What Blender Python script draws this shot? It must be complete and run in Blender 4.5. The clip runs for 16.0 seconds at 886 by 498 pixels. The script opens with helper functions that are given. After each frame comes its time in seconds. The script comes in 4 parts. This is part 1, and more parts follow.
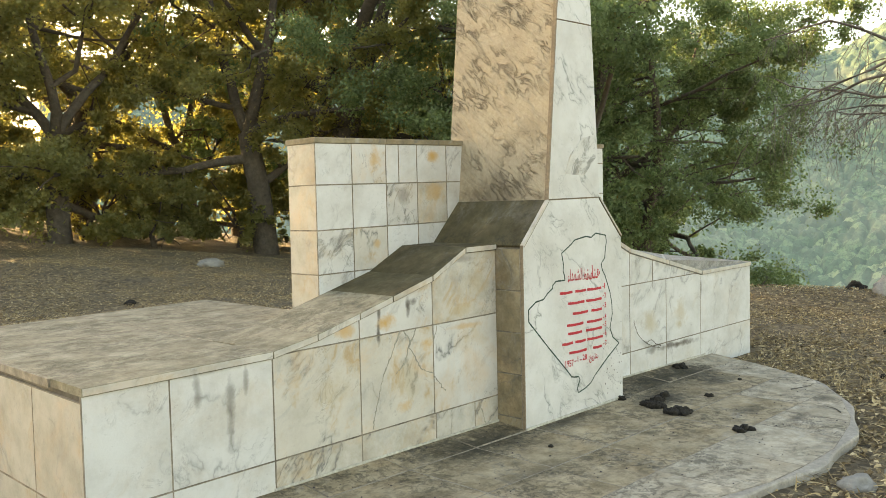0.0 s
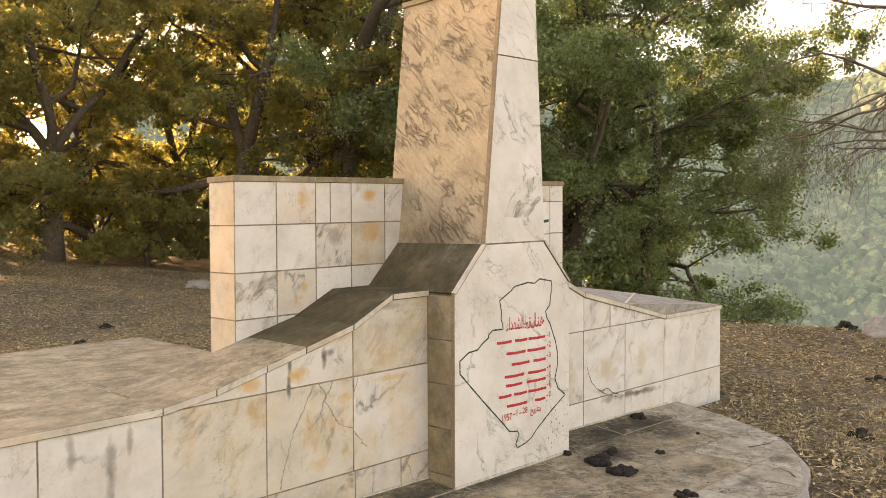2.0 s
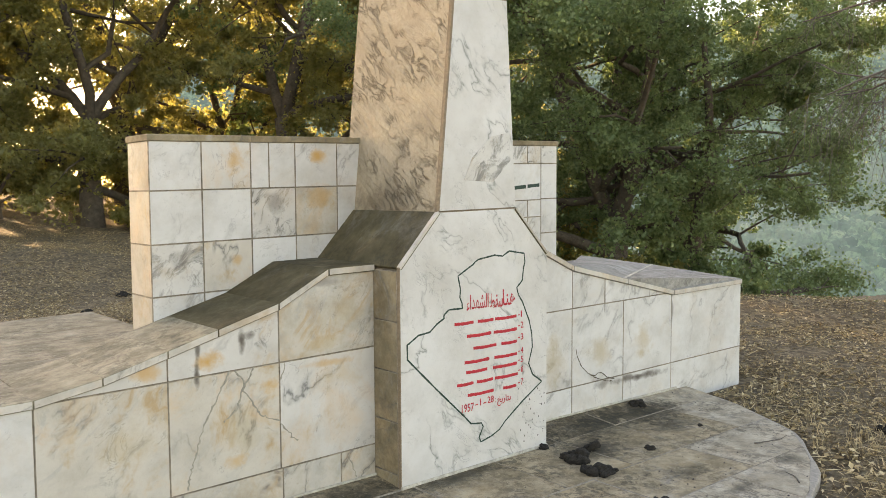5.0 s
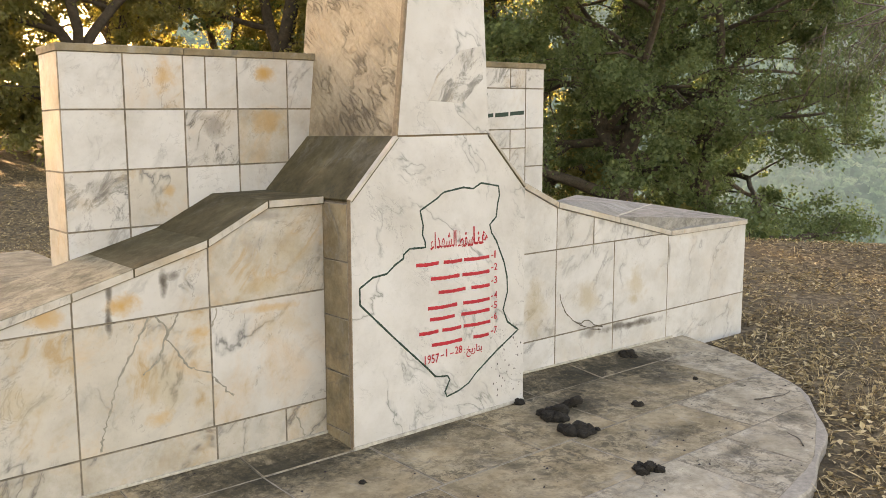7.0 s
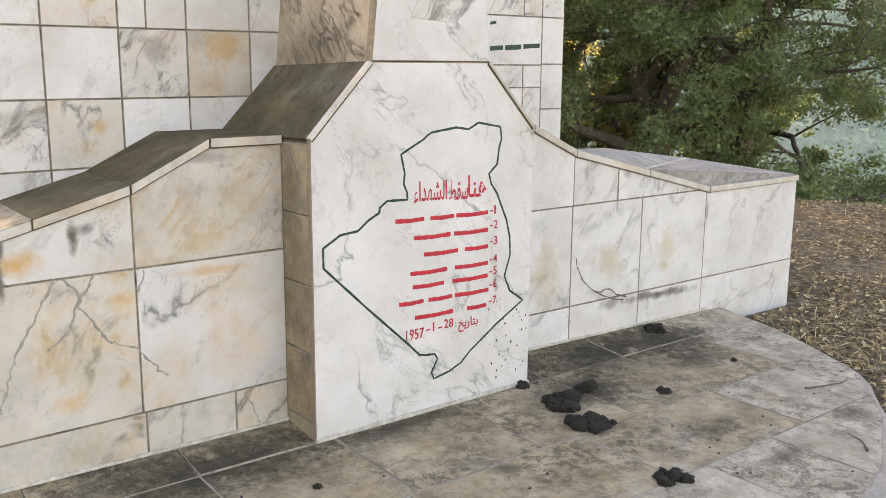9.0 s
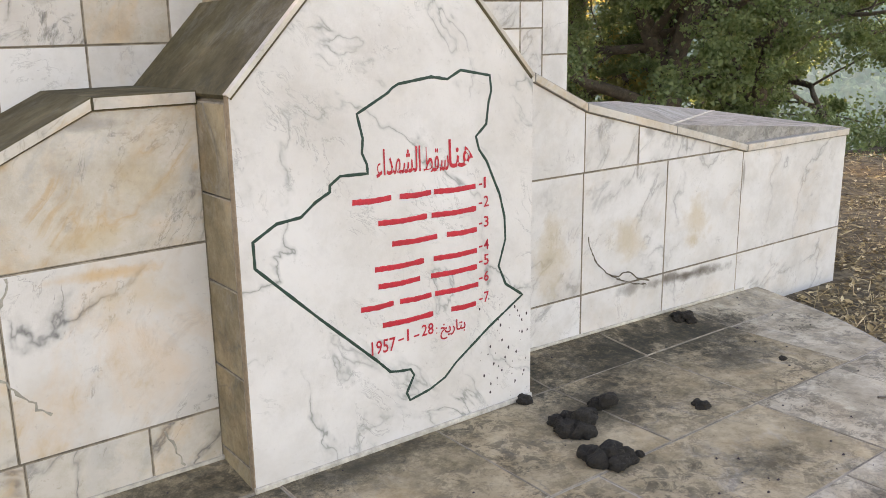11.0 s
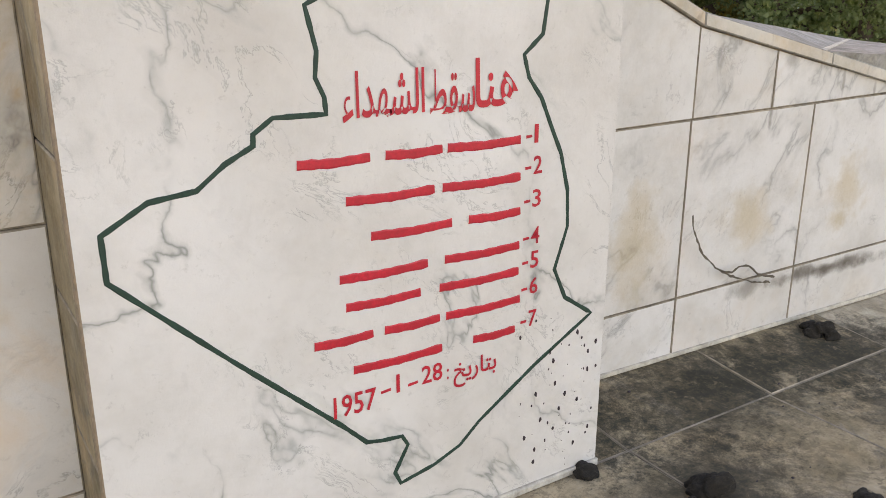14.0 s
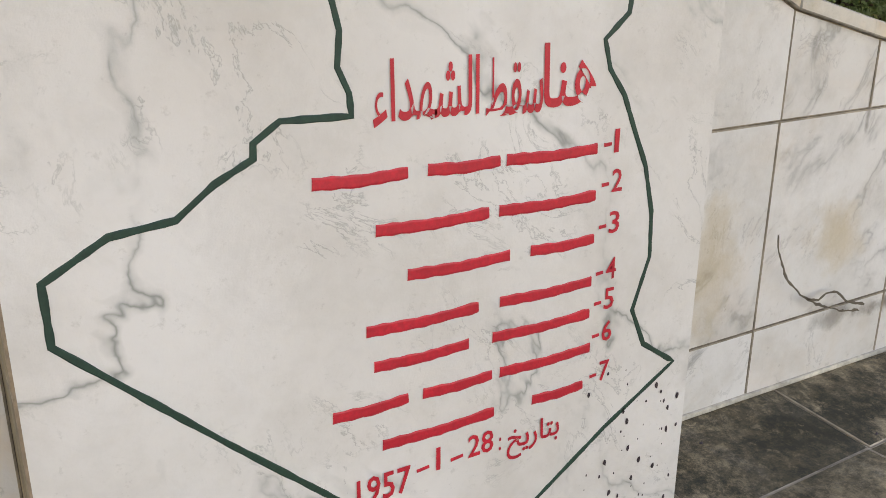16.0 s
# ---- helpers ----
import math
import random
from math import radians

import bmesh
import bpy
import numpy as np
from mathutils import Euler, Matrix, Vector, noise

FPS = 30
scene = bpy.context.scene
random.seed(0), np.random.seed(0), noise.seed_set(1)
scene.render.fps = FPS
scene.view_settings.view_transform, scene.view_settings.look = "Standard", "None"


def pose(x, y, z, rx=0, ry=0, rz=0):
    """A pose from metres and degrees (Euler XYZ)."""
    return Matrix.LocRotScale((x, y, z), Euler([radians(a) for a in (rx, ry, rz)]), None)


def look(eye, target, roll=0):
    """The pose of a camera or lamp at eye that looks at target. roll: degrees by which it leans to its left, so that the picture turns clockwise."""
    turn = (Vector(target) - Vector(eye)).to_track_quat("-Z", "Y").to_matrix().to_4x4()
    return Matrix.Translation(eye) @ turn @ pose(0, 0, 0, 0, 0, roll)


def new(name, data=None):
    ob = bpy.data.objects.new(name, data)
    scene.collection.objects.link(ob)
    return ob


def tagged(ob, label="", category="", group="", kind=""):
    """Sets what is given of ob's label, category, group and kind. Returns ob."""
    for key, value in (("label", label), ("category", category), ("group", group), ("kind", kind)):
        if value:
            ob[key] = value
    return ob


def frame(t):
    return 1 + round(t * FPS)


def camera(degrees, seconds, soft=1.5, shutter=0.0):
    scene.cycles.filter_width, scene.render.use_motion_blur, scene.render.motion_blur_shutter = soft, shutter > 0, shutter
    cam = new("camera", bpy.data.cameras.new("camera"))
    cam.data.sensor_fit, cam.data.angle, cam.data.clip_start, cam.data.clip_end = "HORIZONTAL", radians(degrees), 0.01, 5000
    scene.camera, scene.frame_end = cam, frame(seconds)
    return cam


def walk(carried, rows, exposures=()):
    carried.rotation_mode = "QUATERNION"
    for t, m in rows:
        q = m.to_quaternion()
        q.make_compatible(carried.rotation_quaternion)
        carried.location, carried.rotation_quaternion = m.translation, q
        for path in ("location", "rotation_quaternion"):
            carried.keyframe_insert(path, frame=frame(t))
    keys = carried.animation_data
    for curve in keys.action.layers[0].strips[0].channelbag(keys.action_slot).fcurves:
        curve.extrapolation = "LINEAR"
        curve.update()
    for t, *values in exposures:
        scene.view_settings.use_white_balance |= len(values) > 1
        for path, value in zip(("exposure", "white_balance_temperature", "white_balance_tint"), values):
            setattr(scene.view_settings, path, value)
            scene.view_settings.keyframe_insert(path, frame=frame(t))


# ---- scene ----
cam = camera(55.3, 16.0, 0.85)
PATH = [
    (0, (-3.682, -3.007, 1.298), (-2.26, -1.603, 1.195), -1.3),
    (0.5, (-3.564, -2.998, 1.358), (-2.12, -1.617, 1.274), -1.1),
    (1, (-3.442, -3.004, 1.383), (-1.982, -1.639, 1.32), -1.0),
    (1.5, (-3.317, -3.037, 1.407), (-1.873, -1.655, 1.346), -0.6),
    (2, (-3.171, -3.144, 1.424), (-1.77, -1.718, 1.367), -0.2),
    (2.5, (-3.064, -3.192, 1.444), (-1.683, -1.746, 1.385), 0.1),
    (3, (-2.935, -3.182, 1.442), (-1.568, -1.723, 1.392), 0.3),
    (3.5, (-2.767, -3.158, 1.457), (-1.424, -1.676, 1.408), 0.2),
    (4, (-2.637, -3.147, 1.449), (-1.311, -1.65, 1.38), -0.1),
    (6.5, (-1.988, -2.933, 1.346), (-0.729, -1.397, 1.108), 0.0),
    (7, (-1.883, -2.853, 1.319), (-0.616, -1.328, 1.053), -0.1),
    (7.5, (-1.72, -2.782, 1.294), (-0.482, -1.241, 0.991), 0.4),
    (8, (-1.588, -2.724, 1.27), (-0.382, -1.16, 0.949), 0.7),
    (8.5, (-1.476, -2.629, 1.237), (-0.285, -1.059, 0.897), 0.6),
    (9, (-1.338, -2.465, 1.21), (-0.142, -0.903, 0.849), 0.4),
    (9.5, (-1.209, -2.329, 1.196), (0.006, -0.787, 0.814), 0.1),
    (10, (-1.086, -2.215, 1.186), (0.118, -0.671, 0.777), -0.3),
    (12.5, (-0.457, -1.537, 1.103), (0.652, 0.038, 0.567), -0.4),
    (13, (-0.348, -1.413, 1.076), (0.723, 0.176, 0.507), 0.0),
    (13.5, (-0.229, -1.297, 1.045), (0.799, 0.314, 0.453), -0.0),
    (14, (-0.158, -1.198, 1.032), (0.863, 0.412, 0.429), 0.1),
    (14.5, (-0.068, -1.054, 1.028), (0.984, 0.542, 0.443), 0.6),
    (15, (-0.02, -0.933, 1.02), (1.035, 0.661, 0.433), 0.7),
    (15.5, (-0.019, -0.893, 1.007), (1.007, 0.715, 0.405), 0.5),
    (16, (-0.031, -0.887, 0.992), (0.964, 0.735, 0.376), 0.3),
]
EXPOSURE = [(0.0, 2.4, 10000, 11), (0.5, 2.45, 10800, 22), (1.0, 2.35, 10000, 22), (1.5, 2.5, 12000, 30), (2.0, 2.4, 12500, 30), (3.5, 2.4, 11800, 27), (4.0, 2.38, 8900, 17), (6.5, 2.4, 10800, 26),
            (7.0, 2.45, 10800, 26), (8.0, 2.38, 9000, 22), (8.5, 2.58, 9000, 25), (10.0, 2.6, 9000, 28), (12.5, 2.53, 9600, 29), (14.0, 2.44, 9600, 29), (16.0, 2.35, 9600, 28)]
walk(cam, [(t, look(eye, target, roll)) for t, eye, target, roll in PATH], EXPOSURE)

# ---- world, sun ----
SUN_AZ, SUN_EL = -4.0, 18.0          # degrees from +y towards +x, and above the horizon
world = bpy.data.worlds.new("sky")
scene.world = world
world.use_nodes = True
wn = world.node_tree.nodes
sky = wn.new("ShaderNodeTexSky")
sky.sky_type, sky.sun_disc = "NISHITA", False
sky.sun_elevation, sky.sun_rotation = radians(SUN_EL), radians(SUN_AZ)
sky.air_density, sky.dust_density = 1.0, 1.3
wn["Background"].inputs["Strength"].default_value = 0.15
world.node_tree.links.new(sky.outputs[0], wn["Background"].inputs["Color"])
sun = bpy.data.lights.new("sun", "SUN")
sun.energy, sun.angle, sun.color = 5.0, radians(0.6), (1.0, 0.8, 0.52)
to_sun = Vector((math.sin(radians(SUN_AZ)) * math.cos(radians(SUN_EL)), math.cos(radians(SUN_AZ)) * math.cos(radians(SUN_EL)), math.sin(radians(SUN_EL))))
new("sun", sun).matrix_world = look(to_sun * 60, (0, 0, 0))


# ---- materials ----
def material(name, rough=0.6):
    m = bpy.data.materials.new(name)
    m.use_nodes = True
    n, l = m.node_tree.nodes, m.node_tree.links
    b = n["Principled BSDF"]
    b.inputs["Roughness"].default_value = rough
    return m, n, l, b


def ramp(n, l, src, stops):
    r = n.new("ShaderNodeValToRGB")
    e = r.color_ramp.elements
    while len(e) < len(stops):
        e.new(0.5)
    for k, (p, c) in zip(e, stops):
        k.position = p
        k.color = (c, c, c, 1) if isinstance(c, (int, float)) else (*c, 1)
    l.new(src, r.inputs[0])
    return r.outputs[0]


def mix(n, l, fac, a, b, mode="MIX"):
    x = n.new("ShaderNodeMix")
    x.data_type, x.blend_type = "RGBA", mode
    for key, v in ((0, fac), (6, a), (7, b)):
        if isinstance(v, (int, float)):
            x.inputs[key].default_value = v
        elif isinstance(v, tuple):
            x.inputs[key].default_value = (*v, 1)
        else:
            l.new(v, x.inputs[key])
    return x.outputs[2]


def math_node(n, l, op, a, b):
    x = n.new("ShaderNodeMath")
    x.operation = op
    x.use_clamp = True
    for i, v in enumerate((a, b)):
        if isinstance(v, (int, float)):
            x.inputs[i].default_value = v
        else:
            l.new(v, x.inputs[i])
    return x.outputs[0]


def tex(n, l, vec, scale, detail=6, rough=0.6, distort=0.0):
    t = n.new("ShaderNodeTexNoise")
    t.inputs["Scale"].default_value, t.inputs["Detail"].default_value = scale, detail
    t.inputs["Roughness"].default_value, t.inputs["Distortion"].default_value = rough, distort
    l.new(vec, t.inputs["Vector"])
    return t.outputs["Fac"]


def coords(n, l, per_piece=True, scale=(1, 1, 1), turn=(0, 0, 0)):
    tc = n.new("ShaderNodeTexCoord")
    mp = n.new("ShaderNodeMapping")
    mp.inputs["Scale"].default_value, mp.inputs["Rotation"].default_value = scale, turn
    l.new(tc.outputs["Object"], mp.inputs["Vector"])
    if not per_piece:
        return mp.outputs[0], None
    oi = n.new("ShaderNodeObjectInfo")
    v = n.new("ShaderNodeVectorMath")
    v.operation = "MULTIPLY_ADD"
    l.new(oi.outputs["Random"], v.inputs[0])
    v.inputs[1].default_value = (37.0, 61.0, 23.0)
    l.new(mp.outputs[0], v.inputs[2])
    return v.outputs[0], oi.outputs["Random"]


def bump(n, l, b, height, strength, distance):
    x = n.new("ShaderNodeBump")
    x.inputs["Strength"].default_value, x.inputs["Distance"].default_value = strength, distance
    l.new(height, x.inputs["Height"])
    l.new(x.outputs[0], b.inputs["Normal"])


# stains with a place of their own: centre, reach in x, y, z, strength
RUST_SPOTS = [((-0.46, 0.715, 1.57), (0.08, 0.2, 0.12), 0.8), ((0.02, 0.715, 1.6), (0.1, 0.2, 0.07), 1.0), ((0.03, 0.715, 1.4), (0.13, 0.2, 0.1), 0.7), ((-0.46, 0.715, 1.09), (0.06, 0.2, 0.06), 0.8),
              ((-0.85, 0.205, 0.71), (0.15, 0.2, 0.06), 1.0), ((-0.575, 0.205, 0.572), (0.07, 0.2, 0.06), 0.9), ((-0.74, 0.205, 0.26), (0.1, 0.2, 0.06), 0.7), ((-1.12, 0.205, 0.7), (0.1, 0.2, 0.07), 0.8),
              ((-0.25, 0.205, 0.625), (0.25, 0.2, 0.03), 0.6)]
TAN_SPOTS = [((1.76, 0.24, 0.42), (0.17, 0.2, 0.18), 0.6), ((2.19, 0.23, 0.44), (0.14, 0.2, 0.19), 0.65), ((1.35, 0.26, 0.4), (0.13, 0.2, 0.24), 0.6), ((2.16, 0.23, 0.36), (0.09, 0.2, 0.07), 0.5),
             ((-1.2, 0.205, 0.42), (0.2, 0.2, 0.14), 0.4), ((-0.72, 0.205, 0.38), (0.14, 0.2, 0.2), 0.45), ((-0.2, 0.205, 0.55), (0.22, 0.2, 0.1), 0.4), ((-0.15, 0.205, 0.85), (0.16, 0.2, 0.1), 0.5), ((-0.3, 0.205, 0.72), (0.18, 0.2, 0.05), 0.5)]
DRIPS = [((-0.7, 0.205, 0.77), (0.03, 0.2, 0.12), 1.0), ((-0.66, 0.205, 0.8), (0.05, 0.2, 0.03), 0.7), ((-0.906, 0.205, 0.66), (0.022, 0.2, 0.12), 1.0), ((-0.9, 0.205, 0.76), (0.02, 0.2, 0.07), 0.9), ((-0.35, 0.205, 1.0), (0.3, 0.2, 0.03), 0.4), ((-1.76, 0.205, 0.42), (0.035, 0.2, 0.3), 0.6), ((-1.915, 0.205, 0.54), (0.03, 0.2, 0.13), 0.55), ((-1.68, 0.205, 0.55), (0.02, 0.2, 0.12), 0.5), ((-1.85, 0.205, 0.62), (0.22, 0.2, 0.03), 0.4),
         ((2.12, 0.24, 0.2), (0.42, 0.2, 0.04), 1.0), ((1.78, 0.24, 0.2), (0.14, 0.2, 0.05), 0.6), ((1.805, 0.24, 0.74), (0.014, 0.2, 0.13), 0.8), ((2.5, 0.235, 0.62), (0.014, 0.2, 0.14), 0.6), ((1.87, 0.24, 0.83), (0.05, 0.2, 0.04), 0.5), ((2.1, 0.24, 0.76), (0.012, 0.2, 0.06), 0.5), ((2.25, 0.24, 0.73), (0.012, 0.2, 0.05), 0.5), ((-0.24, 0.715, 1.36), (0.09, 0.2, 0.1), 0.5), ((-0.76, 0.715, 1.1), (0.1, 0.2, 0.07), 0.3)]


LICHEN_SPOTS = [((1.6, 0.1, 0), (1.0, 0.42, 0.5), 0.95), ((-0.35, 0.02, 0), (0.8, 0.38, 0.5), 0.9), ((0.4, -0.55, 0), (0.12, 0.08, 0.5), 0.6), ((1.85, -0.2, 0), (0.35, 0.2, 0.5), 0.8),
                ((0.3, -0.05, 0), (0.6, 0.16, 0.5), 0.8), ((1.15, -0.2, 0), (0.45, 0.3, 0.5), 0.85), ((2.0, 0.02, 0), (0.5, 0.3, 0.5), 0.8), ((1.05, 0.12, 0), (0.3, 0.3, 0.5), 0.9), ((1.2, -0.75, 0), (0.25, 0.12, 0.5), 0.5), ((1.75, -1.0, 0), (0.16, 0.1, 0.5), 0.6), ((1.2, -1.05, 0), (0.25, 0.08, 0.5), 0.6), ((-0.5, -0.5, 0), (0.4, 0.2, 0.5), 0.4)]


def spots(n, l, col, wobble, places, colour):
    """Blend colour into col round each of the places, with a ragged edge."""
    tc = n.new("ShaderNodeTexCoord")
    for centre, reach, strength in places:
        mp = n.new("ShaderNodeMapping")
        mp.vector_type = "TEXTURE"
        mp.inputs["Location"].default_value, mp.inputs["Scale"].default_value = centre, reach
        l.new(tc.outputs["Object"], mp.inputs["Vector"])
        ln = n.new("ShaderNodeVectorMath")
        ln.operation = "LENGTH"
        l.new(mp.outputs[0], ln.inputs[0])
        ad = n.new("ShaderNodeMath")
        ad.operation = "MULTIPLY_ADD"
        l.new(wobble, ad.inputs[0])
        ad.inputs[1].default_value = 1.8
        l.new(ln.outputs["Value"], ad.inputs[2])
        f = ramp(n, l, math_node(n, l, "MULTIPLY", ad.outputs[0], 0.5), [(0.5, strength), (0.62, strength * 0.75), (0.8, 0.0)])
        col = mix(n, l, f, col, colour)
    return col


def ridge(n, l, vec, scale, detail, rough, distort, stops):
    """Thin wandering lines where a noise crosses its middle value."""
    t = tex(n, l, vec, scale, detail, rough, distort)
    x = n.new("ShaderNodeMath")
    x.operation = "SUBTRACT"
    l.new(t, x.inputs[0])
    x.inputs[1].default_value = 0.5
    y = n.new("ShaderNodeMath")
    y.operation = "ABSOLUTE"
    l.new(x.outputs[0], y.inputs[0])
    return ramp(n, l, y.outputs[0], stops)


def marble(name, base=(0.56, 0.54, 0.51), vein=(0.13, 0.13, 0.125), vein_amount=0.5, ochre=0.5, dirt=0.2, rough=0.42, vein_scale=3.0,
           dirt_colour=(0.2, 0.17, 0.12), smoke_amount=0.75, marked=False, lichen=0.0, patches=(), lean=-38, smoke_colour=(0.36, 0.35, 0.33), vein_detail=6):
    """Polished but weathered marble: cloudy ground, slanting broken veins, grey smoke, rust stains and dirt."""
    m, n, l, b = material(name, rough)
    b.inputs["Specular IOR Level"].default_value = 0.15 if rough >= 0.55 else 0.45
    v, _ = coords(n, l)
    cloud = tex(n, l, v, 3.0, 5, 0.55)
    col = mix(n, l, ramp(n, l, cloud, [(0.3, 0.0), (0.72, 1.0)]), base, tuple(c * k for c, k in zip(base, (0.84, 0.82, 0.79))))
    # broken veins: the edges of warped, slanting cells
    wn_ = n.new("ShaderNodeTexNoise")
    wn_.inputs["Scale"].default_value, wn_.inputs["Detail"].default_value = 3.2, 6
    l.new(v, wn_.inputs["Vector"])
    warp = n.new("ShaderNodeVectorMath")
    warp.operation = "MULTIPLY_ADD"
    l.new(wn_.outputs["Color"], warp.inputs[0])
    warp.inputs[1].default_value = (0.16, 0.16, 0.16)
    l.new(v, warp.inputs[2])
    slant = n.new("ShaderNodeMapping")
    slant.inputs["Rotation"].default_value = (0, radians(lean), 0)
    l.new(warp.outputs[0], slant.inputs["Vector"])
    flat = n.new("ShaderNodeMapping")
    flat.inputs["Scale"].default_value = (1.35, 1.0, 0.7)
    l.new(slant.outputs[0], flat.inputs["Vector"])
    line = ridge(n, l, flat.outputs[0], vein_scale * 0.55, vein_detail, 0.55, 0.4, [(0.0, 1.0), (0.003, 0.75), (0.009, 0.3), (0.026, 0.0)])
    where = ramp(n, l, tex(n, l, v, 3.4, 5, 0.6), [(0.42, 0.0), (0.57, 1.0)])
    fac = math_node(n, l, "MULTIPLY", math_node(n, l, "MULTIPLY", line, where), vein_amount)
    col = mix(n, l, fac, col, vein)
    # broad grey smoke drawn out along the slant
    st = n.new("ShaderNodeMapping")
    st.inputs["Scale"].default_value = (3.0, 2.0, 1.2)
    l.new(slant.outputs[0], st.inputs["Vector"])
    w2 = tex(n, l, st.outputs[0], 2.8, 10, 0.74, 0.9)
    smoke = ramp(n, l, w2, [(0.52, 0.0), (0.6, 0.75), (0.7, 1.0)])
    where2 = ramp(n, l, tex(n, l, v, 1.9, 3, 0.5), [(0.42, 0.0), (0.6, 1.0)] if smoke_amount < 1 else [(0.3, 0.35), (0.55, 1.0)])
    col = mix(n, l, math_node(n, l, "MULTIPLY", math_node(n, l, "MULTIPLY", smoke, where2), vein_amount * smoke_amount), col, smoke_colour)
    hair = ridge(n, l, flat.outputs[0], vein_scale * 1.5, 8, 0.66, 0.7, [(0.0, 1.0), (0.004, 0.6), (0.012, 0.0)])
    where3 = ramp(n, l, tex(n, l, v, 5.5, 4, 0.6), [(0.5, 0.0), (0.6, 1.0)])
    col = mix(n, l, math_node(n, l, "MULTIPLY", math_node(n, l, "MULTIPLY", hair, where3), vein_amount * 0.65), col, vein)
    wob = tex(n, l, v, 9.0, 6, 0.65)
    if ochre > 0:
        o = ramp(n, l, tex(n, l, v, 2.9, 6, 0.68, 0.5), [(0.52, 0.0), (0.7, 1.0)])
        col = mix(n, l, math_node(n, l, "MULTIPLY", o, ochre), col, (0.56, 0.36, 0.19))
        seam = ridge(n, l, st.outputs[0], 1.3, 7, 0.6, 0.8, [(0.0, 1.0), (0.012, 0.7), (0.05, 0.25), (0.1, 0.0)])
        seam_where = ramp(n, l, tex(n, l, v, 4.2, 4, 0.6), [(0.5, 0.0), (0.62, 1.0)])
        col = mix(n, l, math_node(n, l, "MULTIPLY", math_node(n, l, "MULTIPLY", seam, seam_where), min(1.0, ochre * 1.5)), col, (0.42, 0.29, 0.16))
    if marked:
        col = spots(n, l, col, wob, TAN_SPOTS, (0.42, 0.33, 0.205))
        col = spots(n, l, col, wob, RUST_SPOTS, (0.5, 0.29, 0.1))
        col = spots(n, l, col, wob, DRIPS, (0.1, 0.083, 0.068))
    # dirt, in patches and in fine grains
    d = tex(n, l, v, 6.0, 9, 0.75)
    dd = ramp(n, l, d, [(0.5 - 0.22 * dirt, 0.0), (0.85 - 0.2 * dirt, 1.0)])
    col = mix(n, l, math_node(n, l, "MULTIPLY", dd, min(1.0, dirt * 1.6)), col, dirt_colour)
    if patches:
        col = spots(n, l, col, tex(n, l, v, 26.0, 10, 0.85), patches, (0.03, 0.029, 0.021))
    if lichen:
        a1 = ramp(n, l, tex(n, l, v, 19.0, 10, 0.82, 0.5), [(0.48, 0.0), (0.54, 1.0)])
        a2 = ramp(n, l, tex(n, l, v, 2.0, 6, 0.65), [(0.38, 0.0), (0.58, 1.0)])
        col = mix(n, l, math_node(n, l, "MULTIPLY", math_node(n, l, "MULTIPLY", a1, a2), lichen), col, (0.035, 0.032, 0.025))
        a3 = ramp(n, l, tex(n, l, st.outputs[0], 3.5, 9, 0.75), [(0.57, 0.0), (0.68, 1.0)])
        col = mix(n, l, math_node(n, l, "MULTIPLY", a3, lichen * 0.55), col, tuple(min(0.7, c * 1.5) for c in base))
    grain = ramp(n, l, tex(n, l, v, 55.0, 5, 0.75), [(0.6, 0.0), (0.74, 1.0)])
    col = mix(n, l, math_node(n, l, "MULTIPLY", grain, 0.2 + 0.5 * dirt), col, tuple(c * 0.6 for c in dirt_colour))
    l.new(col, b.inputs["Base Color"])
    fine = tex(n, l, v, 90.0, 6, 0.7)
    bump(n, l, b, fine, 0.25, 0.004)
    l.new(ramp(n, l, d, [(0.3, rough - 0.08), (0.7, min(0.95, rough + 0.3))]), b.inputs["Roughness"])
    return m


MARBLE = marble("white_marble", vein_amount=1.0, ochre=0.5, dirt=0.1, marked=True)
MARBLE_CLEAN = marble("clean_marble", base=(0.585, 0.575, 0.555), vein_amount=0.55, ochre=0.14, dirt=0.17, smoke_amount=0.35, marked=True)
MARBLE_SLAB = marble("inscribed_marble", base=(0.585, 0.57, 0.548), vein=(0.2, 0.21, 0.195), vein_amount=0.95, ochre=0.03, dirt=0.12, vein_scale=4.6, smoke_amount=0.16, lean=42, vein_detail=4.6)
MARBLE_VEINED = marble("veined_marble", vein=(0.08, 0.08, 0.075), vein_amount=1.0, ochre=0.3, dirt=0.14, vein_scale=4.5, smoke_amount=1.0, marked=True, smoke_colour=(0.13, 0.127, 0.115))
MARBLE_RUST = marble("rust_marble", base=(0.54, 0.5, 0.44), vein_amount=0.9, ochre=0.8, dirt=0.15, marked=True)
MARBLE_MOTTLED = marble("mottled_marble", base=(0.5, 0.465, 0.41), vein_amount=1.0, ochre=0.55, dirt=0.36, smoke_amount=0.9, marked=True, dirt_colour=(0.22, 0.17, 0.1))
MARBLE_YELLOW = marble("yellowed_marble", base=(0.46, 0.425, 0.36), vein_amount=0.5, ochre=0.4, dirt=0.3)
MARBLE_EDGE = marble("coping_edge_marble", base=(0.53, 0.495, 0.44), vein_amount=0.6, ochre=0.4, dirt=0.35)
MARBLE_DIRTY = marble("stained_marble", base=(0.33, 0.27, 0.18), vein_amount=0.8, ochre=0.35, dirt=0.6, rough=0.6, dirt_colour=(0.12, 0.092, 0.055))
